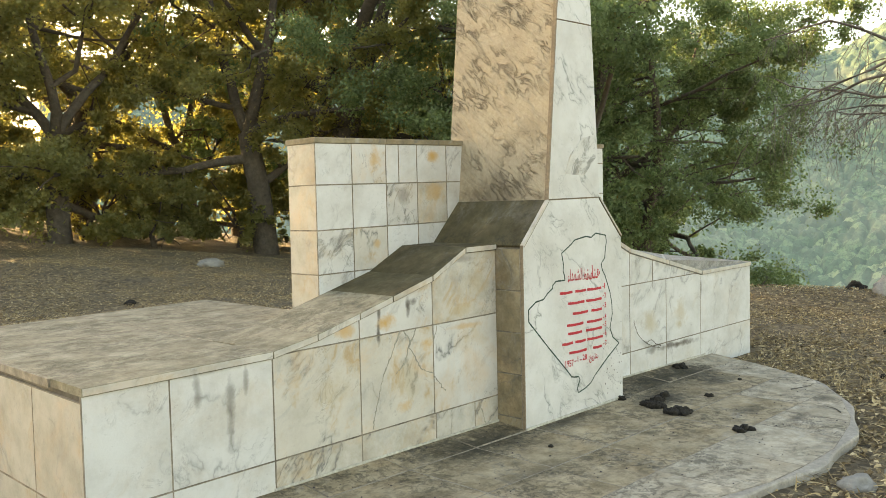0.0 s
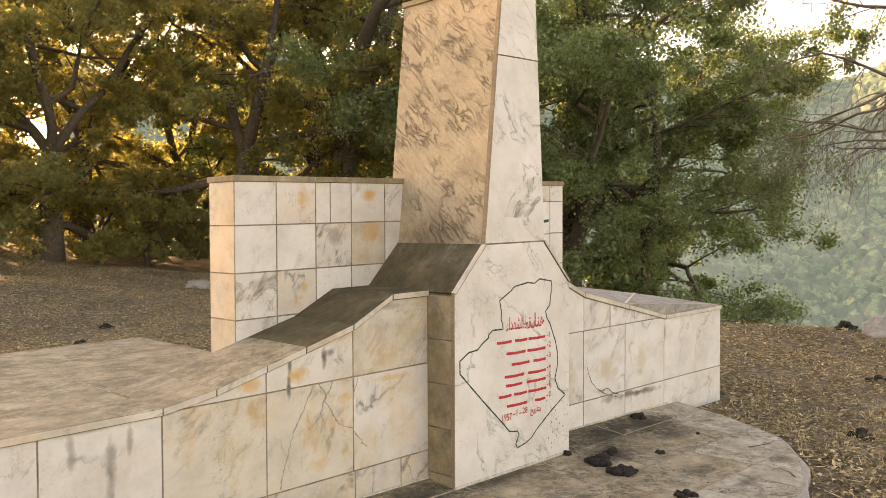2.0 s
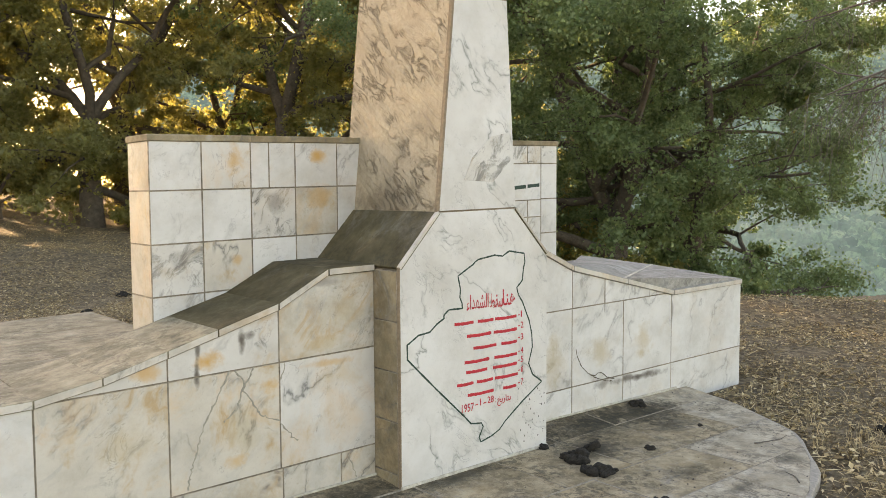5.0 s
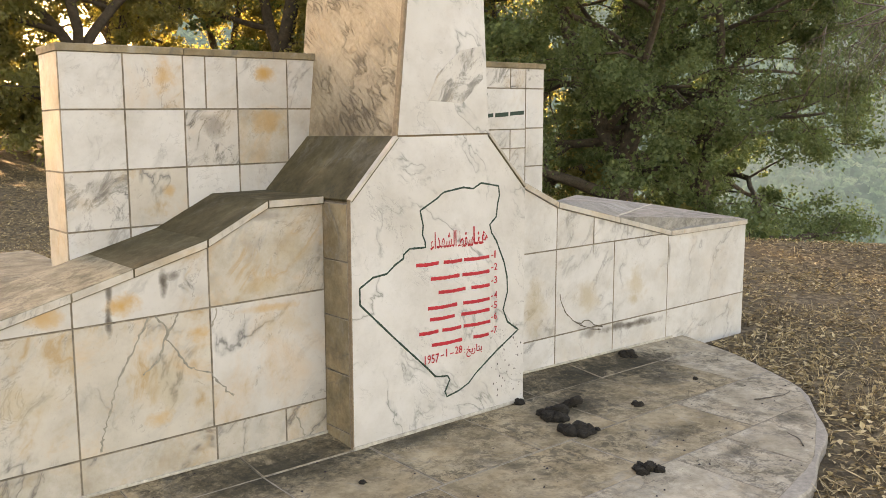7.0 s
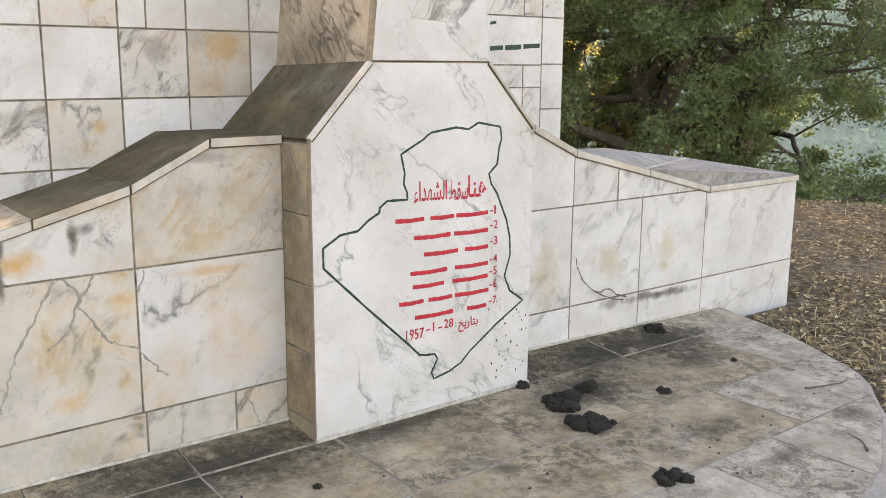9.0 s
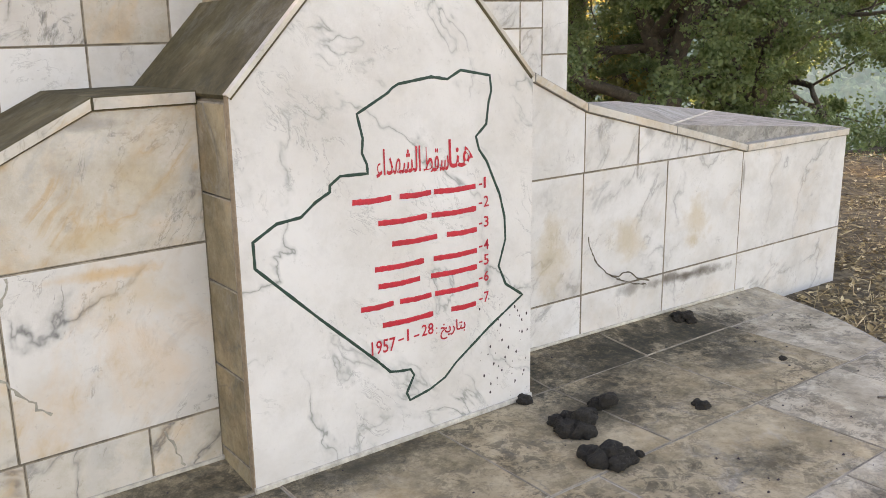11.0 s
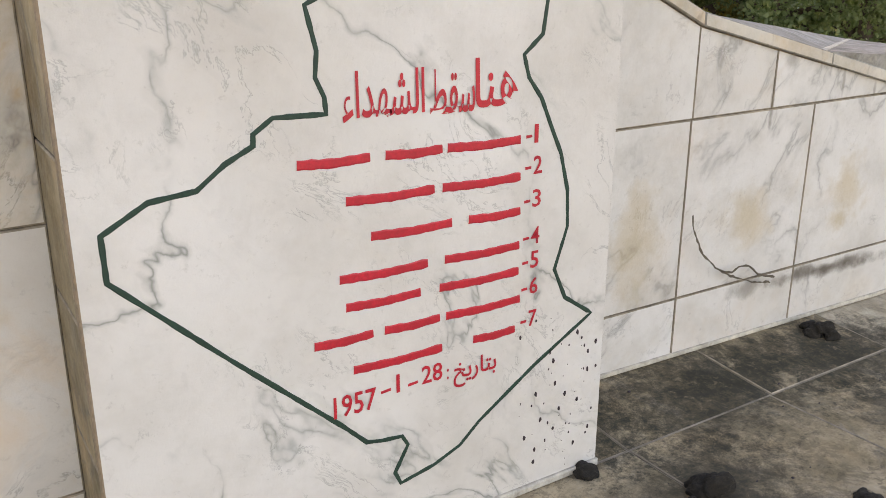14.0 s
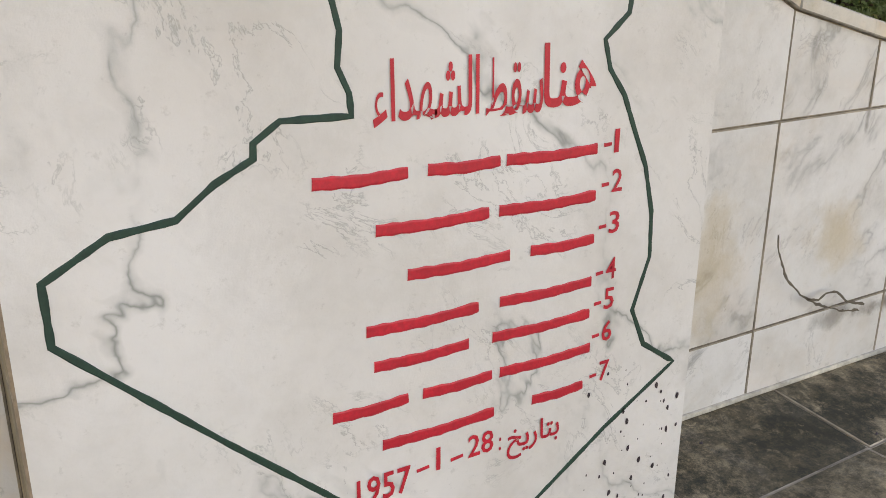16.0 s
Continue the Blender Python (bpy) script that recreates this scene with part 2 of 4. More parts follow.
MARBLE_TOP = marble("weathered_marble_top", base=(0.115, 0.098, 0.055), vein_amount=0.3, ochre=0.1, dirt=0.6, rough=0.75, dirt_colour=(0.05, 0.039, 0.021), lichen=0.55)
MARBLE_PLATE = marble("platform_marble", base=(0.33, 0.3, 0.22), vein_amount=0.3, ochre=0.1, dirt=0.6, rough=0.6, dirt_colour=(0.12, 0.105, 0.075), lichen=0.45)
MARBLE_PALE = marble("pale_weathered_marble", base=(0.36, 0.345, 0.315), vein_amount=0.9, ochre=0.1, dirt=0.5, rough=0.6, dirt_colour=(0.13, 0.12, 0.1), lichen=0.35)
MARBLE_FLOOR = marble("paving_marble", base=(0.45, 0.36, 0.24), vein_amount=0.6, ochre=0.3, dirt=0.55, rough=0.62, dirt_colour=(0.1, 0.076, 0.04), lichen=0.65, patches=LICHEN_SPOTS)
MARBLE_RIM = marble("pale_paving_marble", base=(0.5, 0.43, 0.33), vein_amount=0.5, ochre=0.2, dirt=0.45, rough=0.62, dirt_colour=(0.12, 0.1, 0.065), lichen=0.6, patches=LICHEN_SPOTS)


def plain(name, colour, rough=0.8, scale=40.0, vary=0.35, relief=0.3, depth=0.004):
    m, n, l, b = material(name, rough)
    v, _ = coords(n, l, False)
    t = tex(n, l, v, scale, 8, 0.7)
    t2 = tex(n, l, v, scale * 0.11, 4, 0.6)
    lo, hi = tuple(c * (1 - vary) for c in colour), tuple(min(1, c * (1 + vary)) for c in colour)
    col = mix(n, l, ramp(n, l, t, [(0.3, 0.0), (0.7, 1.0)]), lo, hi)
    col = mix(n, l, ramp(n, l, t2, [(0.35, 0.0), (0.65, 0.5)]), col, tuple(c * 0.6 for c in colour))
    l.new(col, b.inputs["Base Color"])
    bump(n, l, b, t, relief, depth)
    return m


MORTAR = plain("mortar", (0.15, 0.125, 0.095), 0.9, 14, 0.6)
TILE_EDGE = plain("grimy_tile_edge", (0.27, 0.225, 0.17), 0.85, 14, 0.7)
GROUT_WHITE = plain("white_grout", (0.46, 0.425, 0.36), 0.9, 30, 0.5)
GROUT = plain("pale_grout", (0.34, 0.3, 0.25), 0.9)
EDGE = plain("brown_mortar_edge", (0.26, 0.19, 0.125), 0.85, 60)
PAINT_RED = plain("red_paint", (0.5, 0.012, 0.026), 0.5, 120, 0.25, 0.1)
PAINT_GREEN = plain("dark_green_paint", (0.003, 0.034, 0.021), 0.6, 120, 0.4, 0.1)
SPECK = plain("dark_speck", (0.035, 0.02, 0.025), 0.7, 80)
DUNG = plain("dark_dung", (0.022, 0.017, 0.011), 0.95, 60, 0.7, 1.0, 0.02)
ROCK = plain("grey_rock", (0.27, 0.25, 0.22), 0.9, 14, 0.35, 0.8, 0.02)
# Bark brown is lightened a little to stand in for haze.
BARK = plain("oak_bark", (0.1, 0.08, 0.06), 0.95, 9, 0.5, 1.0, 0.05)
TWIG = plain("grey_twig", (0.12, 0.1, 0.085), 0.95, 20, 0.4)


def shaft_material():
    """Rough side of the pillar: tan mortar with dark slanting trowel ridges."""
    m, n, l, b = material("ridged_mortar", 0.85)
    v, _ = coords(n, l, False, (1, 1, 1), (radians(-38), 0, 0))
    st = n.new("ShaderNodeMapping")
    st.inputs["Scale"].default_value = (2.4, 1.9, 5.6)
    l.new(v, st.inputs["Vector"])
    t = tex(n, l, st.outputs[0], 3.4, 6, 0.62, 0.7)
    cut = ridge(n, l, st.outputs[0], 3.4, 6, 0.62, 0.7, [(0.0, 0.9), (0.012, 0.7), (0.035, 0.2), (0.06, 0.0)])
    v2, _ = coords(n, l, False)
    t2 = tex(n, l, v2, 2.2, 5, 0.6)
    t3 = tex(n, l, v2, 45, 6, 0.7)
    where = ramp(n, l, tex(n, l, v2, 5.0, 4, 0.6), [(0.43, 0.0), (0.6, 1.0)])
    col = mix(n, l, ramp(n, l, t3, [(0.3, 0.0), (0.7, 1.0)]), (0.36, 0.285, 0.195), (0.47, 0.385, 0.275))
    col = mix(n, l, math_node(n, l, "MULTIPLY", cut, where), col, (0.235, 0.175, 0.11))
    col = mix(n, l, ramp(n, l, t2, [(0.45, 0.0), (0.75, 0.5)]), col, (0.24, 0.18, 0.12))
    col = spots(n, l, col, tex(n, l, v2, 11.0, 8, 0.75), [((0.25, 0.4, 1.36), (0.5, 0.5, 0.2), 0.75), ((0.28, 0.15, 1.75), (0.5, 0.2, 0.2), 0.4)], (0.17, 0.13, 0.085))
    l.new(col, b.inputs["Base Color"])
    height = mix(n, l, math_node(n, l, "MULTIPLY", cut, where), t, (0.0, 0.0, 0.0))
    bump(n, l, b, height, 1.0, 0.022)
    return m


SHAFT = shaft_material()


def leaf_material(name, a, b_, glow, through_light, old):
    m, n, l, b = material(name, 0.55)
    g = n.new("ShaderNodeNewGeometry")
    col = mix(n, l, g.outputs["Random Per Island"], a, b_)
    warm = ramp(n, l, g.outputs["Random Per Island"], [(old, 0.0), (min(1.0, old + 0.05), 1.0)])
    col = mix(n, l, warm, col, (0.24, 0.17, 0.035))
    l.new(col, b.inputs["Base Color"])
    tr = n.new("ShaderNodeBsdfTranslucent")
    l.new(mix(n, l, 0.6, col, through_light), tr.inputs["Color"])
    ms = n.new("ShaderNodeMixShader")
    ms.inputs[0].default_value = glow
    l.new(b.outputs[0], ms.inputs[1])
    l.new(tr.outputs[0], ms.inputs[2])
    l.new(ms.outputs[0], n["Material Output"].inputs["Surface"])
    return m


LEAF = leaf_material("oak_leaf", (0.13, 0.155, 0.06), (0.27, 0.275, 0.125), 0.66, (0.42, 0.37, 0.09), 0.93)
LEAF_DARK = leaf_material("dark_oak_leaf", (0.095, 0.145, 0.06), (0.21, 0.28, 0.13), 0.52, (0.17, 0.24, 0.07), 0.985)


def litter_leaf():
    m, n, l, b = material("dry_leaf", 0.8)
    g = n.new("ShaderNodeNewGeometry")
    c = ramp(n, l, g.outputs["Random Per Island"], [(0.0, (0.09, 0.058, 0.027)), (0.35, (0.25, 0.17, 0.08)), (0.75, (0.47, 0.35, 0.18)), (1.0, (0.6, 0.48, 0.29))])
    l.new(c, b.inputs["Base Color"])
    return m


DRY = litter_leaf()


def ground_material():
    m, n, l, b = material("leaf_litter_soil", 0.95)
    v, _ = coords(n, l, False)
    vo = n.new("ShaderNodeTexVoronoi")
    vo.inputs["Scale"].default_value = 22.0
    l.new(v, vo.inputs["Vector"])
    flake = ramp(n, l, vo.outputs["Color"], [(0.0, (0.05, 0.036, 0.02)), (0.5, (0.15, 0.108, 0.06)), (1.0, (0.36, 0.28, 0.17))])
    t = tex(n, l, v, 0.9, 6, 0.65)
    col = mix(n, l, ramp(n, l, t, [(0.45, 0.0), (0.66, 0.75)]), flake, (0.1, 0.075, 0.042))
    g = tex(n, l, v, 70, 6, 0.7)
    col = mix(n, l, ramp(n, l, g, [(0.45, 0.0), (0.7, 0.6)]), col, (0.05, 0.038, 0.025))
    l.new(col, b.inputs["Base Color"])
    bump(n, l, b, g, 0.8, 0.03)
    return m


GROUND = ground_material()


def hill_material():
    """Far wooded slope: crowns of many greens, paled by a faint bluish glow for haze."""
    m, n, l, b = material("far_wooded_slope", 1.0)
    v, _ = coords(n, l, False)
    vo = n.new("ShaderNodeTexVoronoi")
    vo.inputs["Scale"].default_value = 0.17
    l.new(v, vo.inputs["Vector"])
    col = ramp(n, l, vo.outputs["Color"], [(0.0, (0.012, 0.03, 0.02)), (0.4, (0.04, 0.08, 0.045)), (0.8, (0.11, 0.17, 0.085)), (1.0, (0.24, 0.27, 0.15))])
    # Near-black green put into the colour for shaded gaps in the foliage.
    t = tex(n, l, v, 0.35, 6, 0.7)
    col = mix(n, l, ramp(n, l, t, [(0.45, 0.0), (0.62, 0.8)]), col, (0.015, 0.028, 0.02))
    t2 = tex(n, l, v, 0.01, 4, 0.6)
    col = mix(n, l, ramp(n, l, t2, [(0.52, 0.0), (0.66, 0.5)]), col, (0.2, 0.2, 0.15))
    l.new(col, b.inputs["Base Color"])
    # Weak blue emission stands in for the haze over the valley.
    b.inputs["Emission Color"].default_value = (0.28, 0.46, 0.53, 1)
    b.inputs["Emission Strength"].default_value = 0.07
    return m


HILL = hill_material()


# ---- building blocks ----
def mesh_object(name, verts, faces, mats, parent=None, label="", index=None, smooth=False):
    me = bpy.data.meshes.new(name)
    me.from_pydata(verts, [], faces)
    for m in mats if isinstance(mats, (list, tuple)) else [mats]:
        me.materials.append(m)
    if index is not None:
        me.polygons.foreach_set("material_index", index)
    if smooth:
        me.polygons.foreach_set("use_smooth", [True] * len(faces))
    me.update()
    ob = new(name, me)
    ob.parent = parent
    if label:
        tagged(ob, label)
    return ob


def part(name, bm, mat, parent, label=""):
    bmesh.ops.recalc_face_normals(bm, faces=bm.faces)
    me = bpy.data.meshes.new(name)
    bm.to_mesh(me)
    bm.free()
    me.materials.append(mat)
    ob = new(name, me)
    ob.parent = parent
    if label:
        tagged(ob, label)
    return ob


def thing(name, label, category, group="", kind=""):
    return tagged(new(name), label, category, group, kind)


RISE = 0.021                       # the courses climb gently to one side


def site(x, y, z):
    return (x, y, z + RISE * x)


def prism(name, poly, place, t0, t1, mats, parent, bevel=0.003, label="", front_index=0, rest_index=0):
    """A plate: a polygon in its own plane, place(u, w, t) gives the point at depth t. The front (t0) has a small bevel."""
    n = len(poly)
    shrunk = []
    for i in range(n):
        a, p, q = Vector(poly[i - 1]), Vector(poly[i]), Vector(poly[(i + 1) % n])
        d1, d2 = (p - a).normalized(), (q - p).normalized()
        n1, n2 = Vector((-d1.y, d1.x)), Vector((-d2.y, d2.x))
        k = n1 + n2
        k = k / max(0.25, k.dot(n1)) if k.length > 1e-6 else n1
        shrunk.append(p + k * bevel)
    if len(mats) == 1 and name in ("tile", "front_plate", "plate", "paving_slab"):
        mats, rest_index, bevel = [mats[0], TILE_EDGE], 1, min(bevel, 0.0016)
    s = 1 if t1 > t0 else -1
    verts = [place(*p, t0) for p in shrunk] + [place(*p, t0 + s * bevel) for p in poly] + [place(*p, t1) for p in poly]
    faces = [tuple(range(n))]
    for i in range(n):
        j = (i + 1) % n
        faces += [(i, n + i, n + j, j), (n + i, 2 * n + i, 2 * n + j, n + j)]
    faces.append(tuple(range(3 * n - 1, 2 * n - 1, -1)))
    idx = [front_index] + [rest_index] * (len(faces) - 1)
    return mesh_object(name, verts, faces, mats, parent, label, idx)


def box(name, lo, hi, mat, parent, label="", warp=site):
    v = [warp(x, y, z) for z in (lo[2], hi[2]) for y in (lo[1], hi[1]) for x in (lo[0], hi[0])]
    f = [(0, 2, 3, 1), (4, 5, 7, 6), (0, 1, 5, 4), (2, 6, 7, 3), (0, 4, 6, 2), (1, 3, 7, 5)]
    return mesh_object(name, v, f, mat, parent, label)


def lerp_profile(profile, x):
    for (a, za), (b, zb) in zip(profile, profile[1:]):
        if a <= x <= b:
            return za + (zb - za) * (x - a) / (b - a)
    return profile[0][1] if x < profile[0][0] else profile[-1][1]


def under_profile(x0, x1, z0, z1, profile, gap):
    """The part of a rectangle under a profile line, counter-clockwise; None where little is left."""
    x0, x1, z0, z1 = x0 + gap, x1 - gap, z0 + gap, z1 - gap
    xs = sorted({x0, x1, *[p[0] for p in profile if x0 < p[0] < x1]})
    extra = []
    for a, b in zip(xs, xs[1:]):
        fa, fb = lerp_profile(profile, a) - z1, lerp_profile(profile, b) - z1
        if fa * fb < 0:
            extra.append(a + (b - a) * fa / (fa - fb))
    xs = sorted(xs + extra)
    top = [(x, min(z1, lerp_profile(profile, x))) for x in xs]
    if max(z for _, z in top) - z0 < 0.012:
        return None
    top = [(x, max(z, z0 + 0.002)) for x, z in top]
    return [(x0, z0), (x1, z0)] + top[::-1]


# ---- the ground ----
def smooth(a, b, x):
    k = np.clip((x - a) / (b - a), 0, 1)
    return k * k * (3 - 2 * k)


HUB = np.array([-3.0, -3.0])


def ground_height(x, y):
    dx, dy = x - HUB[0], y - HUB[1]
    d = np.hypot(dx, dy)
    a = np.degrees(np.arctan2(dx, dy))
    crest = 11.6 + 26 * (1 - smooth(34, 58, a)) + 40 * smooth(100, 150, a)
    fall = np.maximum(0, d - crest)
    z = -0.03 - 0.42 * fall + 0.03 * np.sin(x * 1.7 + 0.6) * np.sin(y * 1.3) * smooth(3.5, 6, d) + 0.10 * smooth(0.5, 0, np.abs(d - crest + 0.4) / 2.5) * smooth(50, 60, a)
    z += np.maximum(0, d - 13) * 0.085 * (1 - smooth(12, 36, a)) * (a > -120)
    z += 0.05 * np.sin(x * 0.7) * np.cos(y * 0.9 + 1) * smooth(6, 10, d)
    return np.maximum(z, -45 - 0.02 * d)


def build_ground():
    rings = np.concatenate([np.linspace(0.4, 24, 90), np.geomspace(24.6, 2500, 46)])
    turns = np.linspace(0, 2 * np.pi, 241)[:-1]
    verts = [(HUB[0], HUB[1], float(ground_height(HUB[0], HUB[1])))]
    for r in rings:
        x, y = HUB[0] + r * np.sin(turns), HUB[1] + r * np.cos(turns)
        verts += list(zip(x.tolist(), y.tolist(), ground_height(x, y).tolist()))
    faces = [(0, 1 + (j + 1) % 240, 1 + j) for j in range(240)]
    for i in range(len(rings) - 1):
        for j in range(240):
            k = (j + 1) % 240
            a = 1 + i * 240
            faces.append((a + j, a + k, a + 240 + k, a + 240 + j))
    tagged(mesh_object("ground", verts, faces, GROUND, smooth=True), "dry brown soil under dead oak leaves", "ground", kind="structure")


build_ground()


def build_hill():
    """Far wooded slope across the valley, its canopy a field of rounded crowns."""
    rng = np.random.default_rng(5)
    nu, nv = 760, 230
    az = np.radians(np.linspace(20, 125, nu))
    dist = np.geomspace(330, 900, nv)
    A, D = np.meshgrid(az, dist)
    X, Y = D * np.sin(A), D * np.cos(A)
    deg = np.degrees(A)
    top = 0.185 + 0.02 * np.sin(deg * 0.16 + 0.4) + 0.018 * np.sin(deg * 0.43)
    k = (D - 330) / 570
    Z = -90 + (D * top + 90) * smooth(0.0, 1.0, k) + 7 * np.sin(X * 0.045 + 1.3 * np.sin(Y * 0.02)) * np.sin(Y * 0.03)
    cell = 6.0
    gx, gy = np.floor(X / cell), np.floor(Y / cell)
    best = np.full(X.shape, 9e9)
    for ox in (-1, 0, 1):
        for oy in (-1, 0, 1):
            h = np.sin((gx + ox) * 127.1 + (gy + oy) * 311.7) * 43758.5453
            h2 = np.sin((gx + ox) * 269.5 + (gy + oy) * 183.3) * 43758.5453
            px, py = (gx + ox + (h - np.floor(h))) * cell, (gy + oy + (h2 - np.floor(h2))) * cell
            best = np.minimum(best, np.hypot(X - px, Y - py))
    Z = Z + 6.5 * np.sqrt(np.maximum(0, 1 - (best / 4.6) ** 2)) + rng.normal(0, 0.5, X.shape)
    verts = np.stack([X, Y, Z], -1).reshape(-1, 3).tolist()
    faces = [(i * nu + j, i * nu + j + 1, (i + 1) * nu + j + 1, (i + 1) * nu + j) for i in range(nv - 1) for j in range(nu - 1)]
    tagged(mesh_object("backdrop", verts, faces, HILL, smooth=True), "distant hillside covered with green woodland, haze painted as a bluish glow", "hillside", kind="structure")


build_hill()

# ---- the memorial ----
memorial = thing("memorial", "white marble war memorial with pillar, two wings and back wall", "monument")
WING = [(0.0, 1.07), (0.26, 1.07), (0.522, 0.938), (0.81, 0.859), (1.03, 0.8), (1.29, 0.733), (1.54, 0.692), (2.4, 0.688)]
WING_FAR = [(0.0, 1.06), (0.25, 1.055), (0.512, 0.932), (1.02, 0.806), (1.5, 0.686), (2.32, 0.688)]
COLS, ROWS_Z = [0.0, 0.52, 1.03, 1.54, 2.04, 2.4], [-0.12, 0.19, 0.67, 1.2]
CAP, FACE_Y, WALL_Y, BACK_Y = 0.034, 0.205, 0.715, 2.35


def floor_z(x, y):
    return 0.012 + 0.008 * x + 0.1 * max(0.0, y)


def wing(side):
    """One wing: side -1 goes to -x from the pillar's edge at 0, side 1 to +x from its edge at 1."""
    face = FACE_Y if side < 0 else 0.262
    skew = 0.0 if side < 0 else -0.03
    profile, end = (WING, 2.4) if side < 0 else (WING_FAR, 2.32)

    def at(u, y):
        return (-u if side < 0 else 1.0 + u), y + skew * (u - 0.5)

    def front(u, z, t):
        x, y = at(u, face + t)
        return site(x, y, z)

    w = new("wing_wall")
    w.parent = memorial
    lowered = [(u, z - CAP) for u, z in profile]
    # core
    poly = [(0.0, -0.3), (end - 0.015, -0.3)] + [(u, z - 0.004) for u, z in lowered[::-1]]
    poly[2] = (end - 0.015, poly[2][1])
    prism("core", poly, lambda u, z, t: front(u, z, t), 0.0045, WALL_Y - face, [MORTAR], w, 0.001)
    if side < 0:
        box("core", (-2.385, WALL_Y - 0.01, -0.4), (-0.66, BACK_Y - 0.012, 0.645), MORTAR, w)
    else:
        plan = [(1.66, WALL_Y - 0.01), (3.46, WALL_Y - 0.01), (4.02, BACK_Y - 0.01), (1.66, BACK_Y - 0.01)]
        prism("core", plan, lambda x, y, t: site(x, y, 0.645 - t), 0.0, 1.0, [MORTAR], w, 0.001)
    # facing tiles
    rng = random.Random(3 if side < 0 else 8)
    for r, (z0, z1) in enumerate(zip(ROWS_Z, ROWS_Z[1:])):
        cols = list(COLS)
        if side > 0 and r == 2:
            cols = [0.0, 0.51, 0.806, 1.5, 2.32]
        if side > 0 and r < 2:
            cols = [0.0, 0.507, 0.985, 1.487, 2.32]
        if side < 0 and r == 0:
            cols = [0.0, 0.2, 0.51, 1.03, 1.54, 2.04, 2.4]
        for a, b in zip(cols, cols[1:]):
            p = under_profile(a, b, z0, z1, lowered, 0.0009)
            if not p:
                continue
            mat = rng.choice([MARBLE, MARBLE, MARBLE_RUST] if side < 0 else [MARBLE_CLEAN])
            if (r == 0 or (r == 2 and a == 0.0)) and side < 0:
                mat = MARBLE_MOTTLED
            if side < 0 and a > 1.5:
                mat = MARBLE_CLEAN
            prism("tile", p, front, 0.0 + rng.uniform(-0.001, 0.001), 0.014, [mat], w)
    # coping that follows the curve
    for a, b in zip(profile, profile[1:]):
        p = [(a[0] + 0.0006, a[1] - CAP), (b[0] - 0.0006, b[1] - CAP), (b[0] - 0.0006, b[1]), (a[0] + 0.0006, a[1])]
        back = WALL_Y - face
        if side < 0 and a[0] > 1.5 or side > 0 and a[0] > 0.5:
            back = 0.5 - face if side < 0 else 0.03
        top = (MARBLE_TOP if a[0] < 0.8 else MARBLE_PLATE) if side < 0 else MARBLE_PALE
        prism("coping", p, front, -0.012, back, [MARBLE_EDGE, top], w, 0.003, front_index=0, rest_index=1)
    if side < 0:
        # flat plates of the platform
        for ua, ub, ya, yb in ((0.64, 1.54, WALL_Y + 0.26, 1.45), (0.64, 1.54, 1.45, BACK_Y), (0.9, 1.54, WALL_Y + 0.002, WALL_Y + 0.258), (1.54, 2.41, 0.503, 1.45), (1.54, 2.41, 1.45, BACK_Y)):
            q = [(ua + 0.0015, ya + 0.0015), (ub - 0.0015, ya + 0.0015), (ub - 0.0015, yb - 0.0015), (ua + 0.0015, yb - 0.0015)]
            prism("plate", q, lambda u, y, t: site(*at(u, y), 0.688 - t), 0.0, 0.036, [MARBLE_PLATE], w, 0.004)
    else:
        # two large tilted plates that run back from the sloping coping to the flared end
        a, nn, b, c, f, d = (1.513, 0.292, 0.932), (2.02, 0.277, 0.806), (2.5, 0.262, 0.686), (3.335, 0.225, 0.69), (3.76, 1.31, 0.69), (4.05, 2.36, 0.69)
        for quad in ((a, nn, f, d), (nn, b, c, f)):
            mid = sum((Vector(v) for v in quad), Vector()) / 4
            inner = [Vector(v).lerp(mid, 0.004) for v in quad]
            low = [v - Vector((0, 0, 0.034)) for v in inner]
            mesh_object("plate", [site(*v) for v in inner + low], [(0, 1, 2), (0, 2, 3), (7, 6, 5, 4)] + [(4 + k, 4 + (k + 1) % 4, (k + 1) % 4, k) for k in range(4)], MARBLE_PALE, w, "pale streaked marble plate")
        prism("plate", [(1.665, 0.978), (2.3, 0.978), (3.93, 2.335), (1.665, 2.335)], lambda x, y, t: site(x, y, 0.654 - t), 0.0, 0.012, [MARBLE_PALE], w)
        seam = [Vector(nn).lerp(Vector(f), k) for k in (0.0, 1.0)]
        side_way = Vector((-0.006, 0.01, 0.0))
        q = [seam[0] - side_way, seam[1] - side_way, seam[1] + side_way, seam[0] + side_way]
        mesh_object("grout_line", [site(*(v + Vector((0, 0, h)))) for h in (0.0025, -0.01) for v in q], [(0, 1, 2, 3), (7, 6, 5, 4)] + [(4 + k, 4 + (k + 1) % 4, (k + 1) % 4, k) for k in range(4)], GROUT_WHITE, w)
    prism("grout_line", [(0.0, 0.0), (1.55, 0.0), (1.55, 0.012), (0.0, 0.012)], lambda u, z, t: (at(u, 0)[0], at(u, face + t)[1], z + floor_z(at(u, 0)[0], face)), -0.008, 0.004, [GROUT_WHITE], w, 0.002)
    # end face and back side
    ye = [face + 0.003, 0.71, 1.22, 1.73, BACK_Y]
